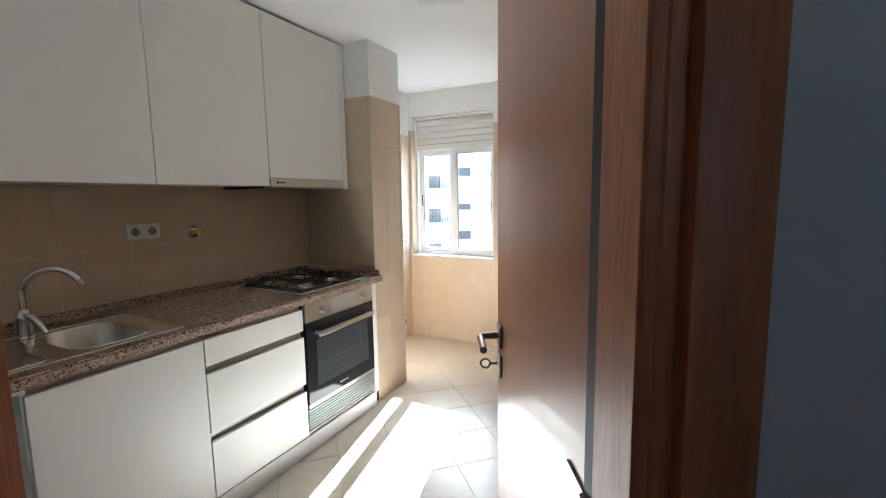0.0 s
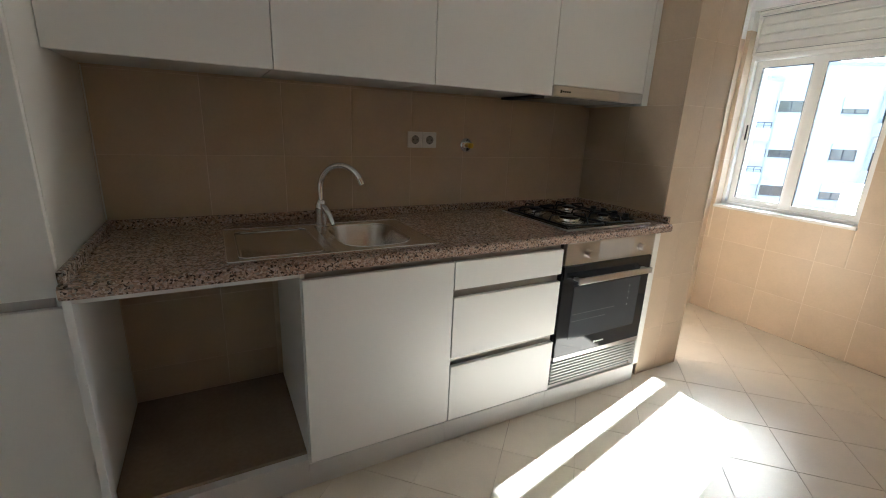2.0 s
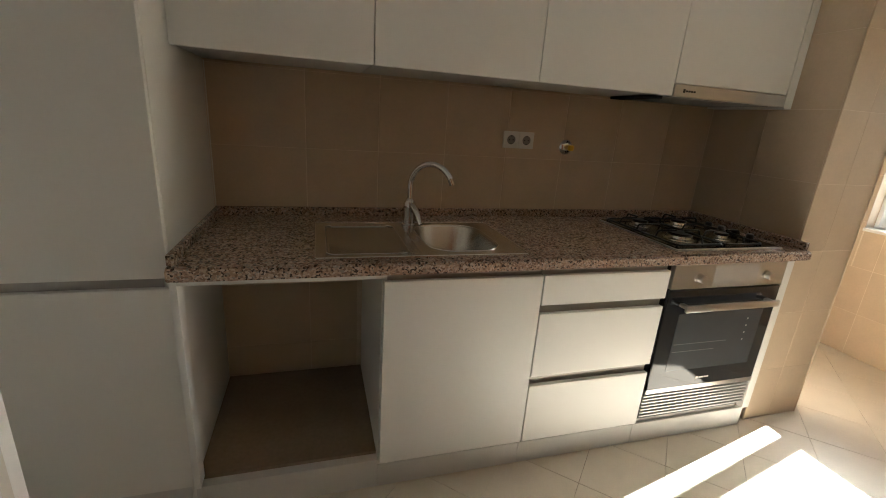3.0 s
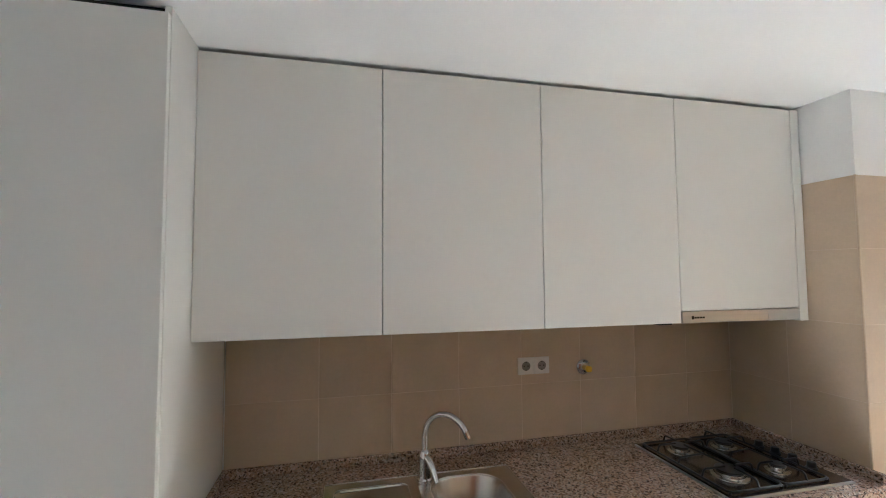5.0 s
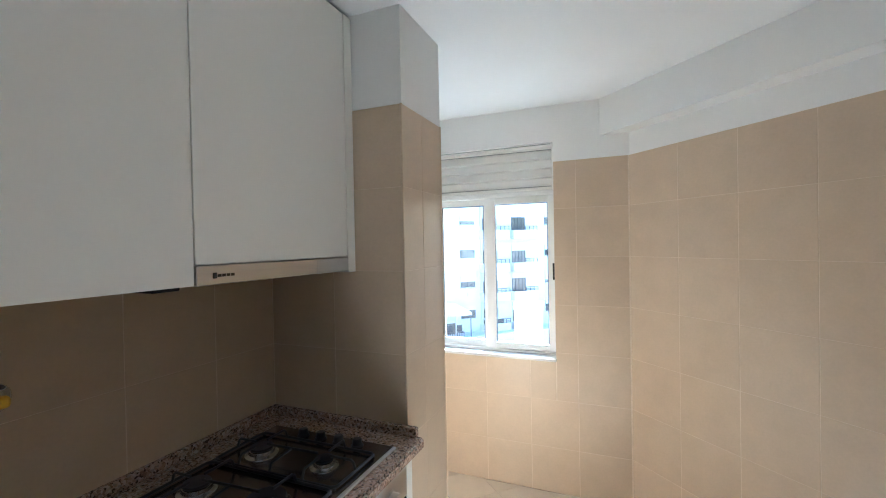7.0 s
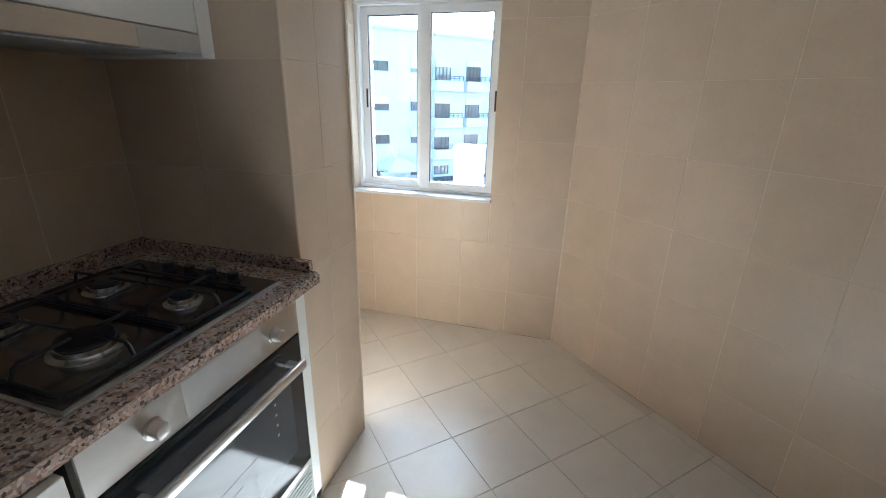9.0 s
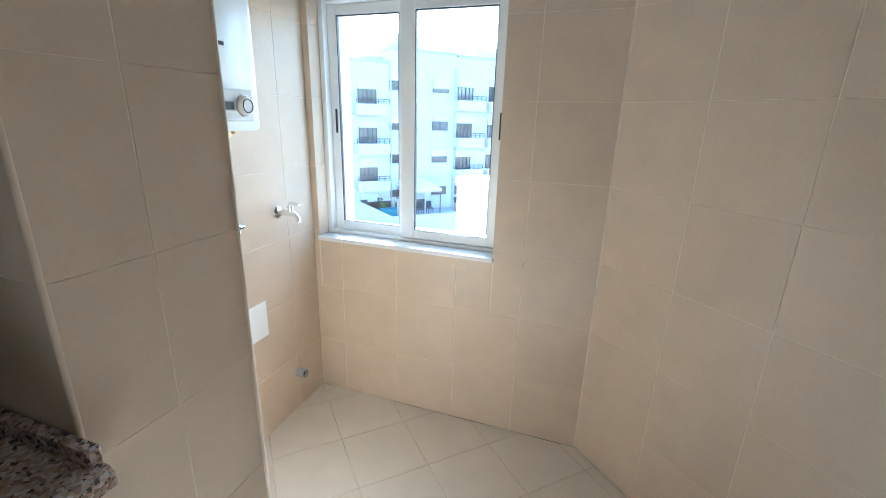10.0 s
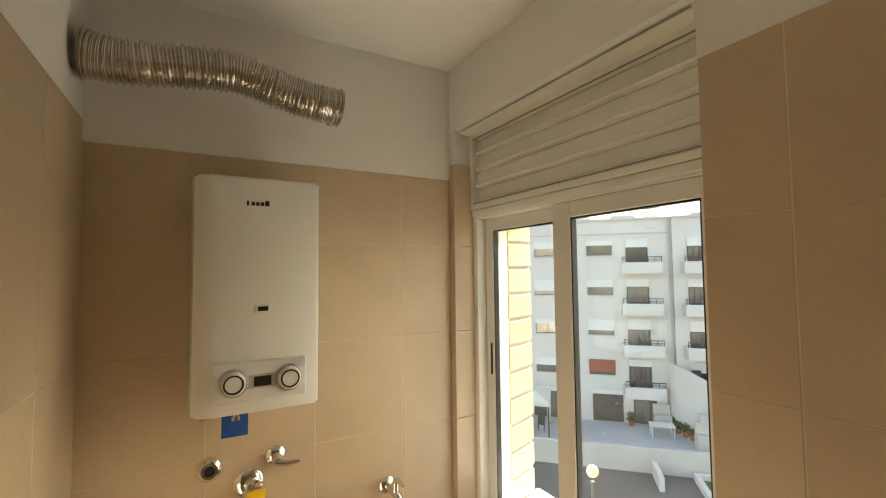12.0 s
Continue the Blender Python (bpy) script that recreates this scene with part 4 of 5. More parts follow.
pn = bpart("control_panel", (D - 0.006, 0.046, 0.030), (D + 0.006, W - 0.034, 0.126), M_PANELW, boil, "raised silver-white control panel", bevel=0.004, seg=2)
bpart("inlay", (D + 0.005, 0.075, 0.060), (D + 0.0075, W - 0.075, 0.092), M_SILVER, pn, "grey inlay", bevel=0.001)
bpart("display", (D + 0.0065, 0.138, 0.064), (D + 0.0085, 0.178, 0.088), M_BLACK, pn, "small black display", bevel=0.001)
for y in (0.093, 0.220):
    bm = bmesh.new()
    lathe(bm, [(0.029, 0.0), (0.028, 0.004), (0.026, 0.014), (0.0235, 0.017), (0.002, 0.017)], (D + 0.0055, y, 0.077), (1, 0, 0), 30)
    bz = bmesh.new()
    lathe(bz, [(0.034, 0.0), (0.0335, 0.004), (0.0295, 0.0055), (0.0285, 0.002)], (D + 0.0058, y, 0.077), (1, 0, 0), 30)
    part("dial_bezel", bz, M_SILVER, pn, "satin silver bezel", smooth=True)
    dl = part("dial", bm, M_WHITEP, pn, "round white dial", smooth=True)
    bm = bmesh.new()
    ringp = [(D + 0.0228, y + 0.0205 * math.cos(a), 0.077 + 0.0205 * math.sin(a)) for a in [2 * math.pi * k / 28 for k in range(29)]]
    tube(bm, ringp, 0.0020, 6, caps=False)
    part("dial_ring", bm, M_BLACK, dl, "thin dark ring", smooth=True)
bpart("spy_frame", (D - 0.004, 0.138, 0.239), (D + 0.0015, 0.174, 0.262), M_WHITEP, boil, bevel=0.001)
bpart("spy_window", (D + 0.001, 0.146, 0.245), (D + 0.0025, 0.170, 0.256), M_BLACK, boil, "small dark flame window", bevel=0.0005)
bm = bmesh.new()
for k, (w, h) in enumerate(((0.005, 0.011), (0.008, 0.009), (0.008, 0.009), (0.008, 0.009), (0.010, 0.013))):
    cube(bm, (D - 0.001, 0.118 + k * 0.0105, 0.506 - 0.001 * (k == 0)), (D + 0.0008, 0.118 + k * 0.0105 + w, 0.506 + h))
part("logo_mark", bm, M_BLACK, boil, "dark maker's mark")
bm = bmesh.new()
cube(bm, (0.062, -0.0012, 0.06), (0.108, 0.001, 0.268))
part("side_label", bm, M_SLABEL, boil, "blue-grey printed side label")
for y, z0, m_, r in ((0.035, -0.022, M_BRASS, 0.008), (0.105, -0.035, M_CHROME, 0.007), (0.225, -0.02, M_BRASS, 0.008), (0.255, -0.012, M_BRASS, 0.006)):
    bm = bmesh.new()
    cyl(bm, (0.11, y, z0), (0.11, y, 0.004), r, seg=12)
    cyl(bm, (0.11, y, z0), (0.11, y, z0 + 0.01), r * 1.4, seg=6)
    part("connector", bm, m_, boil, smooth=True)
tag = bpart("hanging_tag", (0.115, 3.110, 1.281), (0.1165, 3.173, 1.355), M_BLUE, bevel=0)
tagged(tag, "blue card tag hanging under the water heater", "tag")

f1 = thing("wall_outlet", "round chrome pipe outlet on the tiled wall", "pipe outlet", at=(BX, 3.086, 1.180))
bm = bmesh.new()
lathe(bm, [(0.033, 0.0), (0.033, 0.003), (0.028, 0.010), (0.021, 0.016), (0.013, 0.016), (0.012, 0.004)], (0.0002, 0, 0), (1, 0, 0), 28)
part("flange", bm, M_CHROME, f1, smooth=True)
# solid dark plug paints the shade inside the outlet
bm = bmesh.new()
cyl(bm, (0.004, 0, 0), (0.0150, 0, 0), 0.0122, seg=16)
part("bore", bm, M_DARK, f1, "dark plug for the shade inside the bore")

f2 = thing("gas_valve", "chrome gas valve with yellow lever", "valve", at=(BX, 3.183, 1.121))
flange(f2, (0.0002, 0, 0), 0.040)
bm = bmesh.new()
lathe(bm, [(0.016, 0.0), (0.016, 0.022), (0.012, 0.026), (0.012, 0.040), (0.004, 0.042)], (0.011, 0.004, 0.002), (1, 0, 0), 20)
cyl(bm, (0.035, 0.004, 0.002), (0.035, 0.020, 0.018), 0.009, seg=12)
part("body", bm, M_CHROME, f2, smooth=True)
bm = bmesh.new()
cube(bm, (0.046, -0.012, -0.024), (0.060, 0.040, 0.000), 0.006, 2)
part("lever", bm, M_YELLOW, f2, "yellow plastic lever", smooth=True)

f3 = thing("stop_valve", "chrome angle stop valve with flat lever", "valve", at=(BX, 3.254, 1.183))
flange(f3, (0.0002, 0, 0), 0.028)
bm = bmesh.new()
lathe(bm, [(0.013, 0.0), (0.013, 0.035), (0.010, 0.040), (0.010, 0.048), (0.003, 0.049)], (0.010, 0, 0), (1, 0, 0), 18)
part("body", bm, M_CHROME, f3, smooth=True)
bm = bmesh.new()
tube(bm, [(0.052, -0.004, -0.002), (0.058, 0.02, -0.006), (0.062, 0.055, -0.006)], [0.010, 0.009, 0.0045], 12)
part("lever", bm, M_CHROME, f3, smooth=True)

f4 = thing("angle_valve", "small chrome angle valve for a hose", "valve", at=(BX, 3.332, 1.011))
flange(f4, (0.0002, 0, 0), 0.030)
bm = bmesh.new()
cyl(bm, (0.01, 0, 0), (0.045, 0, 0), 0.010, seg=14)
cyl(bm, (0.036, 0, 0.012), (0.036, 0, -0.03), 0.009, seg=14)
part("body", bm, M_CHROME, f4, smooth=True)
bm = bmesh.new()
cube(bm, (0.044, -0.017, -0.006), (0.056, 0.017, 0.008), 0.004, 2)
part("knob", bm, M_CHROME, f4, smooth=True)

f5 = thing("wall_tap", "chrome wall-mounted washing-machine tap with lever", "tap", at=(BX, 3.596, 1.015))
flange(f5, (0.0002, 0, 0), 0.029)
bm = bmesh.new()
tube(bm, [(0.01, 0, 0), (0.06, 0.002, 0.0), (0.085, 0.003, -0.002), (0.098, 0.004, -0.014), (0.104, 0.004, -0.036)], [0.011, 0.012, 0.012, 0.0105, 0.009], 14)
cyl(bm, (0.066, 0.002, 0.004), (0.066, 0.002, 0.034), 0.011, seg=14)
part("body", bm, M_CHROME, f5, smooth=True)
bm = bmesh.new()
tube(bm, [(0.064, 0.002, 0.036), (0.078, 0.004, 0.044), (0.112, 0.008, 0.040)], [0.010, 0.0085, 0.004], 12)
part("lever", bm, M_CHROME, f5, smooth=True)

ob = bpart("cover_plate", (BX + 0.0005, 3.305, 0.489), (BX + 0.005, 3.469, 0.651), M_WHITEP, bevel=0.001)
tagged(ob, "square white blank cover plate on the tiles", "cover plate")
f6 = thing("waste_outlet", "round open waste pipe hole in the tiles", "pipe outlet", at=(BX, 3.045, 0.490))
bm = bmesh.new()
tube(bm, [(0.0005, 0, 0), (0.006, 0, 0)], [0.032, 0.032], 24)
part("collar", bm, M_PIPE, f6, smooth=True)
# waste hole's inner shade drawn as a dark disc
bm = bmesh.new()
cyl(bm, (0.001, 0, 0), (0.0075, 0, 0), 0.023, seg=20)
part("bore", bm, M_DARK, f6, "dark plug for the shade inside the bore")
f7 = thing("drain_stub", "grey plastic pipe stub low on the wall", "pipe", at=(BX, 3.642, 0.195))
bm = bmesh.new()
lathe(bm, [(0.022, 0.0), (0.022, 0.045), (0.018, 0.045), (0.018, 0.01)], (0.0002, 0, 0), (1, 0, 0), 20)
part("pipe", bm, M_PIPE, f7, smooth=True)
# dark filling in place of the stub's shaded inside
bm = bmesh.new()
cyl(bm, (0.002, 0, 0), (0.030, 0, 0), 0.0178, seg=18)
part("bore", bm, M_DARK, f7, "dark plug for the shade inside the bore")

# flexible flue duct below the ceiling
duct = thing("flue_duct", "crumpled silver flexible exhaust duct below the ceiling", "duct", at=(0.15, 2.815, 2.2))
ctrl = [(0.0, 0.0, 0.010), (0.0, 0.08, 0.006), (0.0, 0.20, 0.022), (0.0, 0.32, 0.030), (0.0, 0.42, 0.008), (0.0, 0.51, -0.008), (0.0, 0.592, -0.014)]


def spline(cs, n):
    out = []
    for i in range(n + 1):
        f = i / n * (len(cs) - 1)
        k = min(int(f), len(cs) - 2)
        u = f - k
        p0, p1, p2, p3 = (Vector(cs[max(0, min(len(cs) - 1, k + j))]) for j in (-1, 0, 1, 2))
        out.append(0.5 * (2 * p1 + (p2 - p0) * u + (2 * p0 - 5 * p1 + 4 * p2 - p3) * u * u + (3 * p1 - p0 - 3 * p2 + p3) * u ** 3))
    return out


bm = bmesh.new()
pts = spline(ctrl, 276)
rnd = random.Random(4)
rad = []
for i in range(len(pts)):
    f = i / (len(pts) - 1)
    big = 0.003 if (i // 6) % 5 == 0 else 0.0
    rad.append(0.0495 + 0.0036 * math.sin(2 * math.pi * i / 6) + big * 0.6 + rnd.uniform(-0.0006, 0.0006) + 0.006 * max(0.0, 1 - f * 12))
tube(bm, pts, rad, 30, caps=False)
part("hose", bm, M_DUCT, duct, smooth=False)
bm = bmesh.new()
e = pts[-1]
tube(bm, [e - Vector((0, 0.030, 0)), e - Vector((0, 0.024, 0))], [0.0542, 0.0542], 30, caps=False)
part("clamp", bm, M_DUCT, duct, "metal hose clamp", smooth=True)


# ---- outside: opposite building, terraces, yard ----
FAR_M = pose(0, 0, 0, 0, 0, 45)        # local x along the opposite facade, local y away from the kitchen
FD = 32.2
bm = bmesh.new()
cube(bm, (-300, -300, -9.4), (300, 300, -9.0))
g = structure("ground", bm, M_GROUND, "dark asphalt yard far below the window", "ground")

own = thing("own_facade", "white rendered outer wall of this apartment building", "wall", kind="structure")
for a, b in (((-5, 4.03, -9.0), (-0.31, 4.2, 6)), ((-0.31, 4.03, -9.0), (1.42, 4.2, -0.26)), ((-0.31, 4.03, 2.65), (1.42, 4.2, 6))):
    bpart("wall", a, b, M_RENDER, own, bevel=0)

bld = thing("apartment_building", "white five-storey apartment building with balconies and dark windows", "building")
bld.matrix_world = FAR_M
LEV = (3.12, 0.45, -2.20, -4.85)
LEV2 = (3.62, 0.88, -1.55, -4.10)
bm = bmesh.new()
cube(bm, (-14, FD, -9.0), (9.9, FD + 10, 4.95))
part("wall", bm, M_RENDER, bld)
bm = bmesh.new()
cube(bm, (9.9, FD - 0.35, -9.0), (13.2, FD + 10, 4.95))
part("wall", bm, M_RENDER, bld)
bm = bmesh.new()
cube(bm, (13.2, FD - 0.4, -9.0), (18.4, FD + 10, 5.85))
part("wall", bm, M_RENDER, bld)
bm = bmesh.new()
cube(bm, (18.4, FD - 0.35, -9.0), (34, FD + 10, 5.75))
part("wall", bm, M_RENDER, bld)
bm = bmesh.new()
cube(bm, (-14.1, FD - 0.12, 4.95), (9.9, FD + 10, 5.12))
cube(bm, (9.9, FD - 0.47, 4.95), (13.2, FD + 10, 5.12))
cube(bm, (13.1, FD - 0.5, 5.85), (18.5, FD + 10, 6.03))
cube(bm, (18.5, FD - 0.47, 5.75), (34, FD + 10, 5.92))
cube(bm, (-14.05, FD - 0.06, 4.05), (9.9, FD, 4.11))
rf = part("roof", bm, M_RENDER2, bld)
for a, b in (((2.0, FD + 2.5, 5.1), (5.0, FD + 6, 6.9)), ((13.8, FD + 2.5, 5.2), (17.0, FD + 6, 7.4)), ((9.0, FD + 4, 5.1), (10.0, FD + 5, 6.4)), ((22, FD + 3, 5.1), (26, FD + 6, 7.2))):
    bpart("stair_house", a, b, M_RENDER, rf, bevel=0.02)
for s in (6.4, 11.5, 19.0):
    bpart("roof_vent", (s, FD + 1.5, 5.12), (s + 1.6, FD + 2.3, 5.5), M_RENDER2, rf, bevel=0.02)

wcache = {}


def far_window(s, z, w, h, shut, d, door=False, blind=M_SHUT):
    key = (w, h, shut, blind.name)
    if key not in wcache:
        fb = bmesh.new()
        t = 0.06
        for a, b in (((-w / 2, -0.02, 0), (-w / 2 + t, 0.06, h)), ((w / 2 - t, -0.02, 0), (w / 2, 0.06, h)), ((-w / 2 + t, -0.02, 0), (w / 2 - t, 0.06, t)),
                     ((-w / 2 + t, -0.02, h - t), (w / 2 - t, 0.06, h)), ((-t / 2, -0.02, t), (t / 2, 0.06, h - t))):
            cube(fb, a, b)
        if door:
            cube(fb, (-w / 4 - 0.02, -0.02, t), (-w / 4 + 0.02, 0.05, h - t))
            cube(fb, (w / 4 - 0.02, -0.02, t), (w / 4 + 0.02, 0.05, h - t))
        gb = bmesh.new()
        cube(gb, (-w / 2 + t, 0.02, t), (w / 2 - t, 0.05, h - t))
        sb_ = bmesh.new()
        cube(sb_, (-w / 2 - 0.02, -0.05, h * (1 - shut)), (w / 2 + 0.02, -0.021, h + 0.04))
        ib = bmesh.new()
        cube(ib, (-w / 2 - 0.05, -0.06, -0.07), (w / 2 + 0.05, 0.02, -0.001))
        wcache[key] = [mesh_of("window_frame", fb, M_XFRAME), mesh_of("pane", gb, M_XGLASS), mesh_of("roller_shutter", sb_, blind), mesh_of("sill", ib, M_RENDER2)]
    f = new("window", wcache[key][0])
    f.parent = bld
    f.location = (s, d - 0.04, z)
    for nm, me in zip(("pane", "roller_shutter", "sill"), wcache[key][1:]):
        if nm == "sill" and door:
            continue
        o = new(nm, me)
        o.parent = f


def balcony(s, z, w, d, mats):
    o = new("balcony", mats[0])
    o.parent = bld
    o.location = (s, d, z)
    r = new("railing", mats[1])
    r.parent = o


def balcony_meshes(w):
    b = bmesh.new()
    cube(b, (-w / 2, -1.0, -0.12), (w / 2, 0, 0.0))
    cube(b, (-w / 2, -1.0, 0.0), (w / 2, -0.88, 0.62))
    cube(b, (-w / 2, -0.88, 0.0), (-w / 2 + 0.1, 0, 0.62))
    cube(b, (w / 2 - 0.1, -0.88, 0.0), (w / 2, 0, 0.62))
    r = bmesh.new()
    cube(r, (-w / 2, -0.97, 0.93), (w / 2, -0.92, 0.98))
    cube(r, (-w / 2, -0.96, 0.78), (w / 2, -0.93, 0.81))
    for k in range(7):
        x = -w / 2 + 0.03 + k * (w - 0.06) / 6
        cube(r, (x - 0.02, -0.965, 0.62), (x + 0.02, -0.925, 0.93))
    return mesh_of("balcony", b, M_RENDER), mesh_of("railing", r, M_RAIL)


BAL = balcony_meshes(2.4)
wr = random.Random(11)
SH = (0.3, 0.45, 0.7, 0.3, 0.5)
for s, dpt in ((-7.5, FD), (-4.5, FD), (-1.2, FD), (1.95, FD), (5.45, FD), (13.85, FD - 0.4), (17.1, FD - 0.4), (25.6, FD - 0.35), (30, FD - 0.35)):
    for k, z in enumerate(LEV2 if s > 13 else LEV):
        far_window(s, z - 0.47, 1.62 if s != 17.1 else 1.3, 0.95, SH[(k + int(s)) % 5] if (s, k) != (5.45, 3) else 0.8, dpt, blind=M_REDSH if (s, k) == (5.45, 3) else M_SHUT)
for s, dpt in ((-10, FD), (7.95, FD), (11.55, FD - 0.35), (19.4, FD - 0.35), (22.2, FD - 0.35), (28, FD - 0.35)):
    for k, z in enumerate(LEV2 if s > 13 else LEV):
        far_window(s - 0.15, z - 1.55, 1.35, 2.1, (0.22, 0.3, 0.18, 0.25)[(k + int(s)) % 4], dpt, True)
        balcony(s, z - 1.6, 2.4, dpt, BAL)
for s in (-4.5, 1.9, 5.75, 8.3):
    far_window(s, -8.35, 1.9, 2.0, 0.12, FD, True)
for s in (12.2, 15.0, 19.5, 23):
    far_window(s, -5.7, 1.9, 1.0, 0.15, FD - 0.4 if 13 < s < 18 else FD - 0.35, False)
for s in (9.75, 13.1, 18.3):
    bm = bmesh.new()
    cyl(bm, (s, FD - 0.5 if s > 13 else FD - 0.1, -8), (s, FD - 0.5 if s > 13 else FD - 0.1, 4.9), 0.06, seg=8)
    part("downpipe", bm, M_RENDER2, bld, "grey rain downpipe", smooth=True)


def placed(ob):
    ob.matrix_world = FAR_M @ ob.matrix_world
    return ob


terr = thing("lower_terrace", "pale paved ground-floor terrace with white walls", "terrace", kind="structure")
terr.matrix_world = FAR_M
bpart("paving", (-14, 26.6, -9.0), (11.2, FD, -8.4), M_TERR, terr, bevel=0)
bpart("front_wall", (-14, 26.3, -9.0), (11.4, 26.6, -7.72), M_RENDER2, terr, bevel=0.02)
bpart("divider_wall", (3.6, 26.6, -8.4), (3.85, 31.0, -7.2), M_RENDER, terr, bevel=0.02)
pod = thing("podium_terrace", "raised white podium with parapet and dark panel for the shade inside the garage opening", "terrace", kind="structure")
pod.matrix_world = FAR_M
PA, PB = (9.57, FD - 0.36), (11.80, 27.8)       # sloping side wall of the podium
bm = bmesh.new()
prism(bm, [PA, PB, (34, 27.8), (34, FD - 0.4)], -9.0, -5.75)
part("block", bm, M_RENDER, pod)
bm = bmesh.new()
sd = Vector((PB[0] - PA[0], PB[1] - PA[1], 0))
sn = Vector((sd.y, -sd.x, 0)).normalized() * 0.12
lows, tops = [], []
for (px, py), zt in ((PA, -4.28), (PB, -5.2)):
    for q in (1, -1):
        lows.append(bm.verts.new((px + sn.x * q, py + sn.y * q, -9.0)))
        tops.append(bm.verts.new((px + sn.x * q, py + sn.y * q, zt)))
for a, b in ((0, 1), (1, 3), (3, 2), (2, 0)):
    bm.faces.new((lows[a], lows[b], tops[b], tops[a]))
bm.faces.new((tops[0], tops[1], tops[3], tops[2]))
part("side_parapet", bm, M_RENDER, pod)
bpart("front_parapet", (11.9, 27.75, -5.75), (34, 28.0, -5.2), M_RENDER, pod, bevel=0.02)
bpart("paving", (12.0, 28.0, -5.75), (34, FD - 0.4, -5.70), M_TERR, pod, bevel=0)
# no real openings: dark panels on the block paint the shade inside
bpart("garage_opening", (12.1, 27.72, -9.0), (14.6, 27.81, -6.95), M_DARK, pod, "dark panel for the shade inside the garage opening", bevel=0)
bpart("garage_opening", (19, 27.72, -9.0), (22, 27.81, -6.95), M_DARK, pod, "dark panel for the shade inside the garage opening", bevel=0)
lawn = bpart("lawn", (9.5, 24.7, -8.995), (13.6, 25.9, -8.9), M_GRASS, None, bevel=0)
tagged(placed(lawn), "small green lawn patch in the yard", "lawn", kind="stuff")
for a, b in (((9.2, 23.4, -9.0), (9.45, 26.1, -8.62)), ((7.3, 24.4, -9.0), (7.55, 26.2, -8.3)), ((9.45, 25.92, -9.0), (11.6, 26.12, -8.62))):
    ob = bpart("garden_wall", a, b, M_RENDER, None, bevel=0.02)
    tagged(placed(ob), "low white wall round the lawn", "wall", kind="structure")


def gazebo(s, d, z, w):
    gz = thing("gazebo", "cream canvas garden pavilion on thin posts", "gazebo", at=FAR_M @ Vector((s, d, z)), group="gazebos on the terraces")
    gz.rotation_euler = (0, 0, radians(45))
    bm = bmesh.new()
    c = [bm.verts.new((x * w / 2, y * w / 2, 2.1)) for x, y in ((-1, -1), (1, -1), (1, 1), (-1, 1))]
    c2 = [bm.verts.new((x * w / 2, y * w / 2, 1.9)) for x, y in ((-1, -1), (1, -1), (1, 1), (-1, 1))]
    t = [bm.verts.new((x * 0.35, y * 0.35, 2.75)) for x, y in ((-1, -1), (1, -1), (1, 1), (-1, 1))]
    for k in range(4):
        bm.faces.new((c[k], c[(k + 1) % 4], t[(k + 1) % 4], t[k]))
        bm.faces.new((c2[k], c2[(k + 1) % 4], c[(k + 1) % 4], c[k]))
    bm.faces.new(t)
    part("canopy", bm, M_CANVAS, gz)
    for x in (-1, 1):
        for y in (-1, 1):
            bm = bmesh.new()
            cyl(bm, (x * (w / 2 - 0.06), y * (w / 2 - 0.06), 0), (x * (w / 2 - 0.06), y * (w / 2 - 0.06), 2.0), 0.04, seg=8)
            part("post", bm, M_RAIL, gz)
    bm = bmesh.new()
    cube(bm, (w / 2 - 0.25, w / 2 - 0.12, 0.05), (w / 2 - 0.02, w / 2 - 0.04, 1.95), 0.03)
    part("curtain", bm, M_CANVAS, gz)
    bm = bmesh.new()
    for k in range(3):
        x = -0.9 + k * 0.8
        cube(bm, (x, -0.3, 0.4), (x + 0.45, 0.15, 0.46), 0.01)
        cube(bm, (x, 0.12, 0.46), (x + 0.45, 0.18, 0.95), 0.02)
        for dx in (0.03, 0.40):
            for dy in (-0.27, 0.12):
                cyl(bm, (x + dx, dy, 0), (x + dx, dy, 0.41), 0.025, seg=6)
    ob = part("garden_chairs", bm, M_RAIL)
    ob.matrix_world = FAR_M @ Matrix.Translation((s, d, z))
    tagged(ob, "dark garden chairs under the canvas pavilion", "chairs", kind="stuff")


gazebo(14.7, 30.2, -5.70, 2.6)
gazebo(0.6, 29.6, -8.4, 3.0)


def plant(s, d, z, h, seed):
    r = random.Random(seed)
    p = thing("potted_plant", "green leafy shrub in a terracotta pot", "plant", at=FAR_M @ Vector((s, d, z)), group="terrace plants")
    bm = bmesh.new()
    lathe(bm, [(0.13, 0.0), (0.19, 0.28), (0.20, 0.32), (0.17, 0.32), (0.16, 0.28)], (0, 0, 0), (0, 0, 1), 14)
    part("pot", bm, M_POT, p, smooth=True)
    bm = bmesh.new()
    for k in range(110):
        a, rr, zz = r.uniform(0, 6.28), r.uniform(0.02, 0.36) * (0.6 + h * 0.3), r.uniform(0.34, 0.34 + h)
        c = Vector((rr * math.cos(a), rr * math.sin(a), zz))
        u, v = Vector((r.uniform(-1, 1), r.uniform(-1, 1), r.uniform(-1, 1))).normalized() * 0.09, Vector((r.uniform(-1, 1), r.uniform(-1, 1), r.uniform(-1, 1))).normalized() * 0.06
        bm.faces.new([bm.verts.new(c - u), bm.verts.new(c + v), bm.verts.new(c + u), bm.verts.new(c - v)])
    part("foliage", bm, M_LEAF, p)


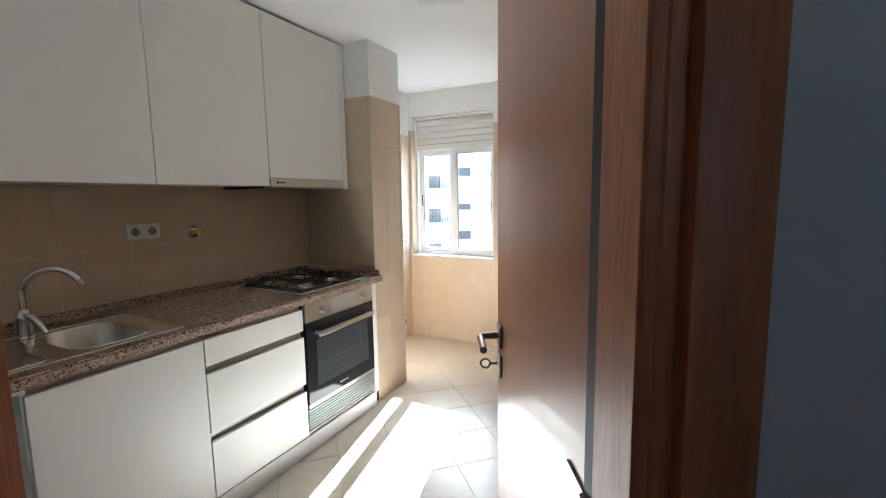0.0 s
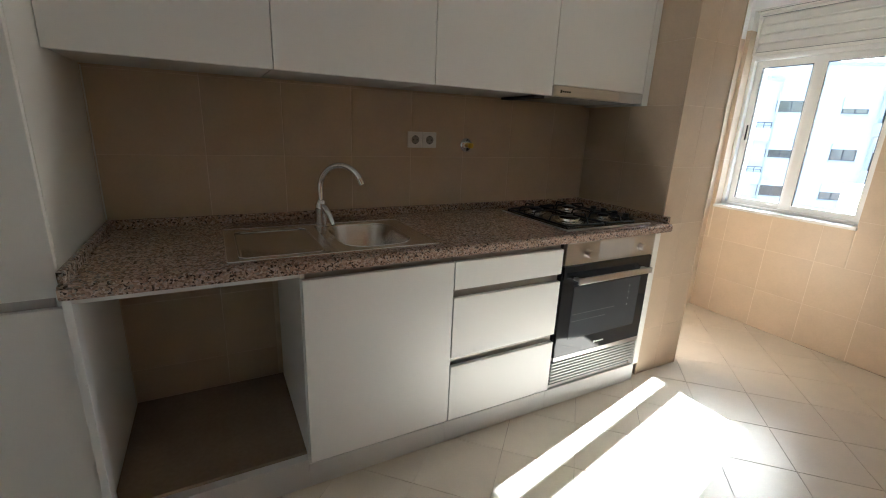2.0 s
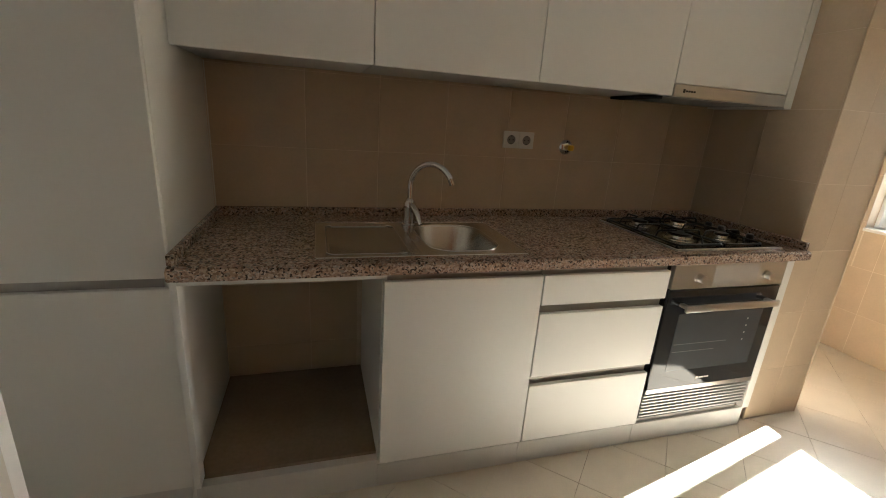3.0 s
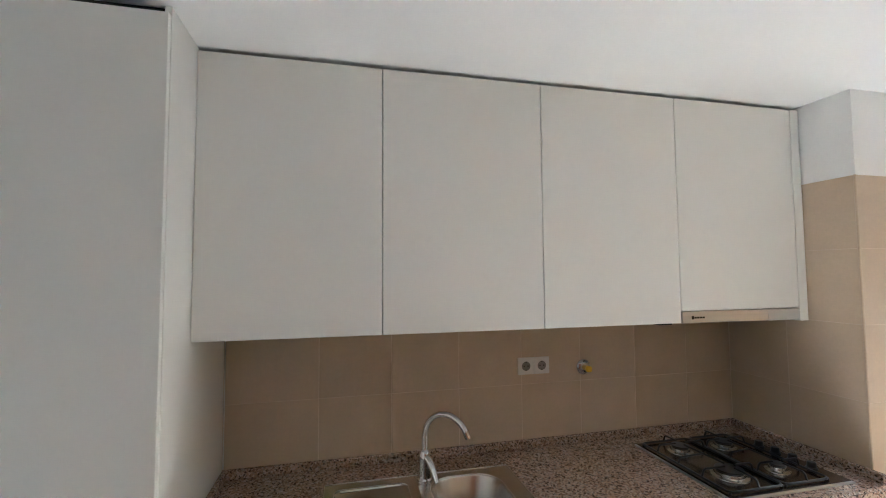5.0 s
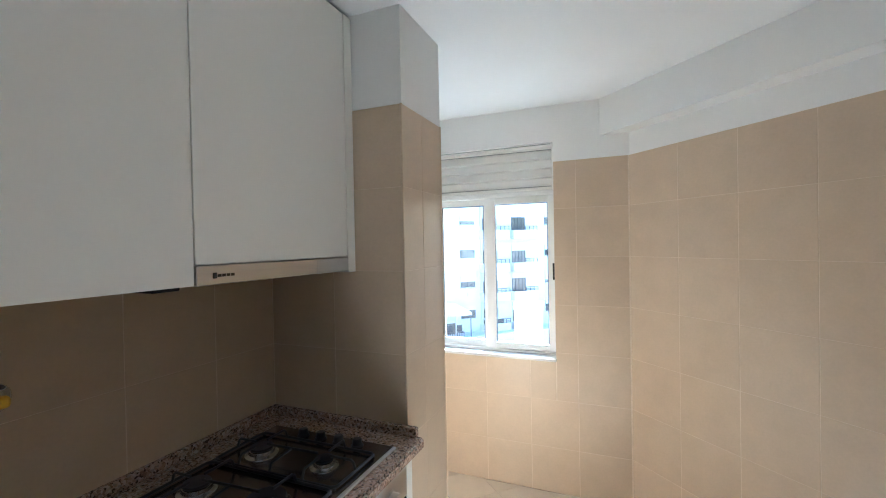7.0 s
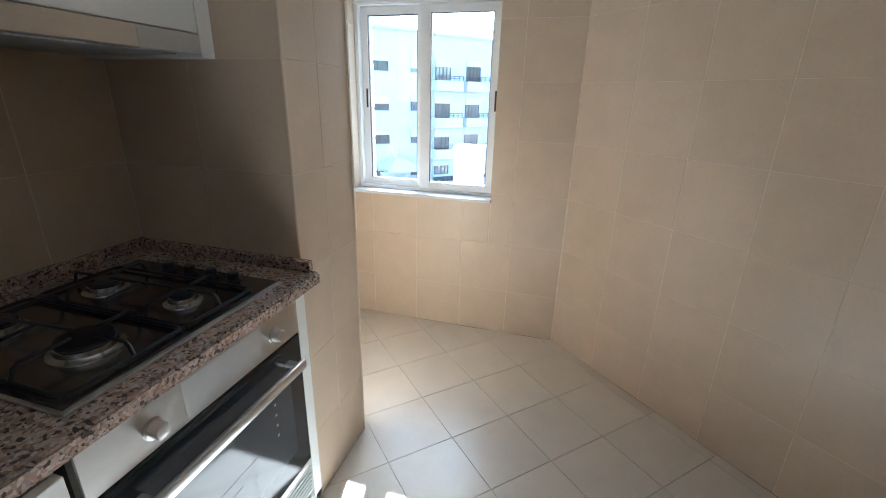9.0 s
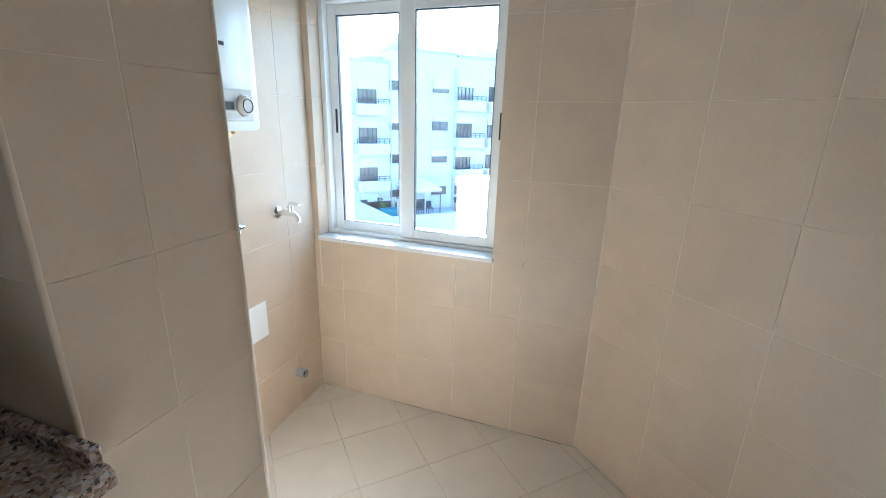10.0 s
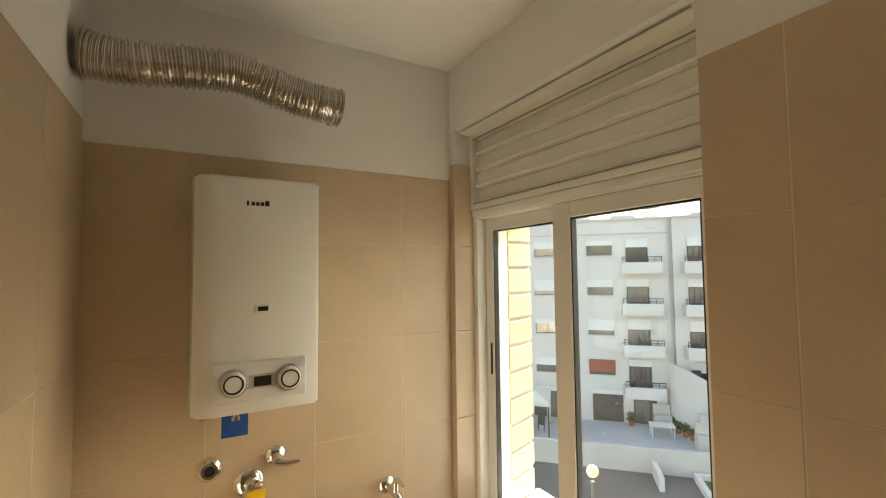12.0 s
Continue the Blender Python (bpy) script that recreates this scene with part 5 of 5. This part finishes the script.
for k, (s, d, h) in enumerate(((9.35, 31.6, 0.5), (9.65, 31.0, 0.35), (9.95, 30.5, 0.4), (10.2, 30.0, 0.3), (10.5, 29.5, 0.35), (7.1, 31.7, 0.5), (-2, 31, 0.8))):
    plant(s, d, -8.4, h, k)
for k, (s, d, h) in enumerate(((11.9, 31.0, 0.9), (12.4, 31.2, 0.5), (13.2, 30.6, 0.7), (17.6, 29.4, 0.8), (20, 28.9, 0.9))):
    plant(s, d, -5.70, h, 20 + k)
tb = thing("garden_table", "white plastic garden table on the terrace", "table", at=FAR_M @ Vector((8.6, 30.2, -8.4)))
tb.rotation_euler = (0, 0, radians(45))
bm = bmesh.new()
cube(bm, (-0.7, -0.45, 0.68), (0.7, 0.45, 0.72), 0.02)
part("tabletop", bm, M_WHITEP, tb)
for x in (-0.6, 0.6):
    for y in (-0.35, 0.35):
        bm = bmesh.new()
        cyl(bm, (x, y, 0), (x, y, 0.69), 0.035, seg=8)
        part("leg", bm, M_WHITEP, tb)
bq = thing("stone_barbecue", "grey masonry barbecue with chimney on the terrace", "barbecue", at=FAR_M @ Vector((8.9, 31.6, -8.4)))
bq.rotation_euler = (0, 0, radians(45))
bm = bmesh.new()
cube(bm, (-0.5, -0.35, 0), (0.5, 0.35, 0.9), 0.02)
cube(bm, (-0.5, 0.1, 0.9), (0.5, 0.35, 1.5), 0.02)
cube(bm, (-0.3, -0.15, 1.5), (0.3, 0.3, 2.0), 0.05)
part("body", bm, M_RENDER2, bq)
bq2 = copy_thing(bq, pose(*(FAR_M @ Vector((13.1, 28.75, -5.70))), 0, 0, 45))
bq3 = copy_thing(bq, pose(*(FAR_M @ Vector((10.5, 28.5, -8.4))), 0, 0, 45))
ch = thing("garden_cover", "teal covered garden furniture on the podium terrace", "furniture", at=FAR_M @ Vector((12.7, 29.6, -5.70)))
ch.rotation_euler = (0, 0, radians(45))
bm = bmesh.new()
cube(bm, (-1.1, -0.5, 0), (1.1, 0.5, 0.7), 0.08, 2)
part("cover", bm, M_TEAL, ch)

# white upright block added just outside the window; shaft and cap are assumed
pier = thing("balcony_pier", "white upright block with a flat cap, added outside the window", "pier", at=(0.52, 5.1, -9.0), kind="structure")
bpart("shaft", (-0.11, -0.11, 0.0), (0.11, 0.11, 9.985), M_RENDER, pier, bevel=0.006)
bpart("cap", (-0.12, -0.12, 9.986), (0.12, 0.12, 10.025), M_MARBLE, pier, bevel=0.004)

# lamp in the yard
lant = thing("globe_lamp", "yellow globe lamp on a slim dark post", "street lamp", at=(-3.78, 8.74, -9.0))
bm = bmesh.new()
cyl(bm, (0, 0, 0), (0, 0, 7.22), 0.05, 0.035, seg=12)
part("post", bm, M_RAIL, lant)
bm = bmesh.new()
bmesh.ops.create_uvsphere(bm, u_segments=20, v_segments=12, radius=0.10, matrix=Matrix.Translation((0, 0, 7.38)))
part("globe", bm, M_GLOBE, lant, smooth=True)

# ---- wall tiles and floor tiles, one by one ----
tile_meshes = {}
JOINT, LEVEL_JOINT, THICK = 0.0028, 0.0016, 0.006


def tile_mesh(w, h, material, name):
    key = (round(w, 3), round(h, 3), name)
    if key not in tile_meshes:
        e = 0.0008
        co = [(0, 0, -THICK), (w, 0, -THICK), (w, h, -THICK), (0, h, -THICK), (0, 0, -e), (w, 0, -e), (w, h, -e), (0, h, -e), (e, e, 0), (w - e, e, 0), (w - e, h - e, 0), (e, h - e, 0)]
        fs = [(8, 9, 10, 11)] + [(i, (i + 1) % 4, 4 + (i + 1) % 4, 4 + i) for i in range(4)] + [(4 + i, 4 + (i + 1) % 4, 8 + (i + 1) % 4, 8 + i) for i in range(4)]
        me = bpy.data.meshes.new(name)
        me.from_pydata(co, [], fs)
        me.materials.append(material)
        tile_meshes[key] = me
    return tile_meshes[key]


def cut(rects, hole):
    """Rectangles (s0, s1, z0, z1) less a hole."""
    out = []
    for a0, a1, b0, b1 in rects:
        h0, h1, g0, g1 = max(a0, hole[0]), min(a1, hole[1]), max(b0, hole[2]), min(b1, hole[3])
        if h0 >= h1 or g0 >= g1:
            out.append((a0, a1, b0, b1))
            continue
        for r in ((a0, h0, b0, b1), (h1, a1, b0, b1), (h0, h1, b0, g0), (h0, h1, g1, b1)):
            if r[1] - r[0] > 0.008 and r[3] - r[2] > 0.008:
                out.append(r)
    return out


tr = random.Random(5)


def tile_wall(wall, at, normal, edges, rows, holes=()):
    """Lays tiles on a plane through the plan point at; edges run to the right as one faces the wall from inside."""
    n = Vector((normal[0], normal[1], 0)).normalized()
    ex = Vector((-n.y, n.x, 0))
    inv = wall.matrix_world.inverted()
    for s0, s1 in zip(edges, edges[1:]):
        for z0, z1 in zip(rows, rows[1:]):
            rects = [(s0, s1, z0, z1)]
            for h in holes:
                rects = cut(rects, h)
            for a0, a1, b0, b1 in rects:
                o = new("tile", tile_mesh(a1 - a0 - JOINT, b1 - b0 - LEVEL_JOINT, M_TILE, "tile"))
                o.parent = wall
                p = Vector((at[0], at[1], 0)) + ex * (a0 + JOINT / 2) + n * tr.uniform(-0.0003, 0.0002)
                m = Matrix(((ex.x, 0, n.x, p.x), (ex.y, 0, n.y, p.y), (0, 1, 0, b0 + LEVEL_JOINT / 2), (0, 0, 0, 1)))
                m = m @ pose(0, 0, 0, tr.uniform(-0.06, 0.06), tr.uniform(-0.06, 0.06), 0)
                o.matrix_basis = inv @ m


bpy.context.view_layer.update()
tile_wall(wall_back, (0, 0), (1, 0), (0, 0.363, 0.665, 0.967, 1.268, 1.57, 1.872, 2.174, 2.447), (0.889, 1.191, 1.493, 1.795))
tile_wall(wall_back, (0, 0), (1, 0), (0, 0.363, 0.58), (0.135, 0.285, 0.587, 0.866))
tile_wall(column, (0, 2.447), (0, -1), (0, 0.305, 0.612), ROWS)
tile_wall(column, (0.612, 2.447), (1, 0), (0, 0.163, 0.351), ROWS)
tile_wall(column, (0.612, 2.798), (0, 1), (0, 0.29, 0.575), ROWS)
tile_wall(wall_boiler, (0.037, 2.788), (1, 0), (0.01, 0.287, 0.580, 0.865, 1.057), ROWS[:-1] + (2.035,))
tile_wall(wall_window, (0.037, 3.845), (0, -1), (0, 0.150, 0.445, 0.740, 1.035, 1.333), ROWS, [(0.031, 0.901, 0.85, 2.3), (0.025, 0.905, 0.831, 0.85)])
tile_wall(wall_window, (0.067, 3.930), (1, 0), (-0.085, -0.002), (0.853, 1.191, 1.493, 1.795, 2.09))
tile_wall(wall_window, (0.938, 3.845), (-1, 0), (-0.078, -0.002), (0.853, 1.191, 1.493, 1.795, 2.09))
tile_wall(wall_diag, (1.37, 3.853), (-1, -1), (0.006, 0.327, 0.635, 0.942, 1.248, 1.555, 1.862, 1.95), ROWS)


def clip(poly, planes):
    for nx, ny, c in planes:
        out = []
        for i, p in enumerate(poly):
            q = poly[(i + 1) % len(poly)]
            dp, dq = nx * p[0] + ny * p[1] - c, nx * q[0] + ny * q[1] - c
            if dp <= 0:
                out.append(p)
            if dp * dq < 0:
                u = dp / (dp - dq)
                out.append((p[0] + u * (q[0] - p[0]), p[1] + u * (q[1] - p[1])))
        poly = out
        if len(poly) < 3:
            return []
    return poly


DN = (0.4378, -0.8991)
PLANES = ((-1, 0, 0.0), (0, 1, 3.842), (1, 1, 1.37 + 3.853 - 0.004), (1, 0, 2.747), (DN[0], DN[1], DN[0] * 2.303 + DN[1] * 0.547 + 0.09), (0, -1, 0.64))
P = 0.2125
full = None
for i in range(-9, 18):
    for j in range(-20, 6):
        if (i + j) % 2:
            continue
        cx, cy = 1.0 + P * i, 3.295 + P * (j + 1)
        r = P - 0.0014
        poly = [(cx - r, cy), (cx, cy - r), (cx + r, cy), (cx, cy + r)]
        cl = clip(poly, PLANES)
        if len(cl) < 3:
            continue
        ar = abs(sum(p[0] * q[1] - p[1] * q[0] for p, q in zip(cl, cl[1:] + cl[:1]))) / 2
        if ar < 0.002:
            continue
        whole = len(cl) == 4 and abs(ar - 2 * r * r) < 1e-5
        if whole and full is not None:
            me = full
        else:
            bm = bmesh.new()
            q = [(x - cx, y - cy) for x, y in cl]
            mx, my = sum(x for x, y in q) / len(q), sum(y for x, y in q) / len(q)
            ins = [(x + (mx - x) * 0.008, y + (my - y) * 0.008) for x, y in q]
            lo = [bm.verts.new((x, y, -0.008)) for x, y in q]
            md = [bm.verts.new((x, y, -0.0012)) for x, y in q]
            hi = [bm.verts.new((x, y, 0)) for x, y in ins]
            bm.faces.new(hi)
            for k in range(len(q)):
                kk = (k + 1) % len(q)
                bm.faces.new((lo[k], lo[kk], md[kk], md[k]))
                bm.faces.new((md[k], md[kk], hi[kk], hi[k]))
            me = mesh_of("tile", bm, M_FLOOR)
            if whole:
                full = me
        o = new("tile", me)
        o.parent = floor
        o.location = (cx, cy, tr.uniform(-0.0004, 0))
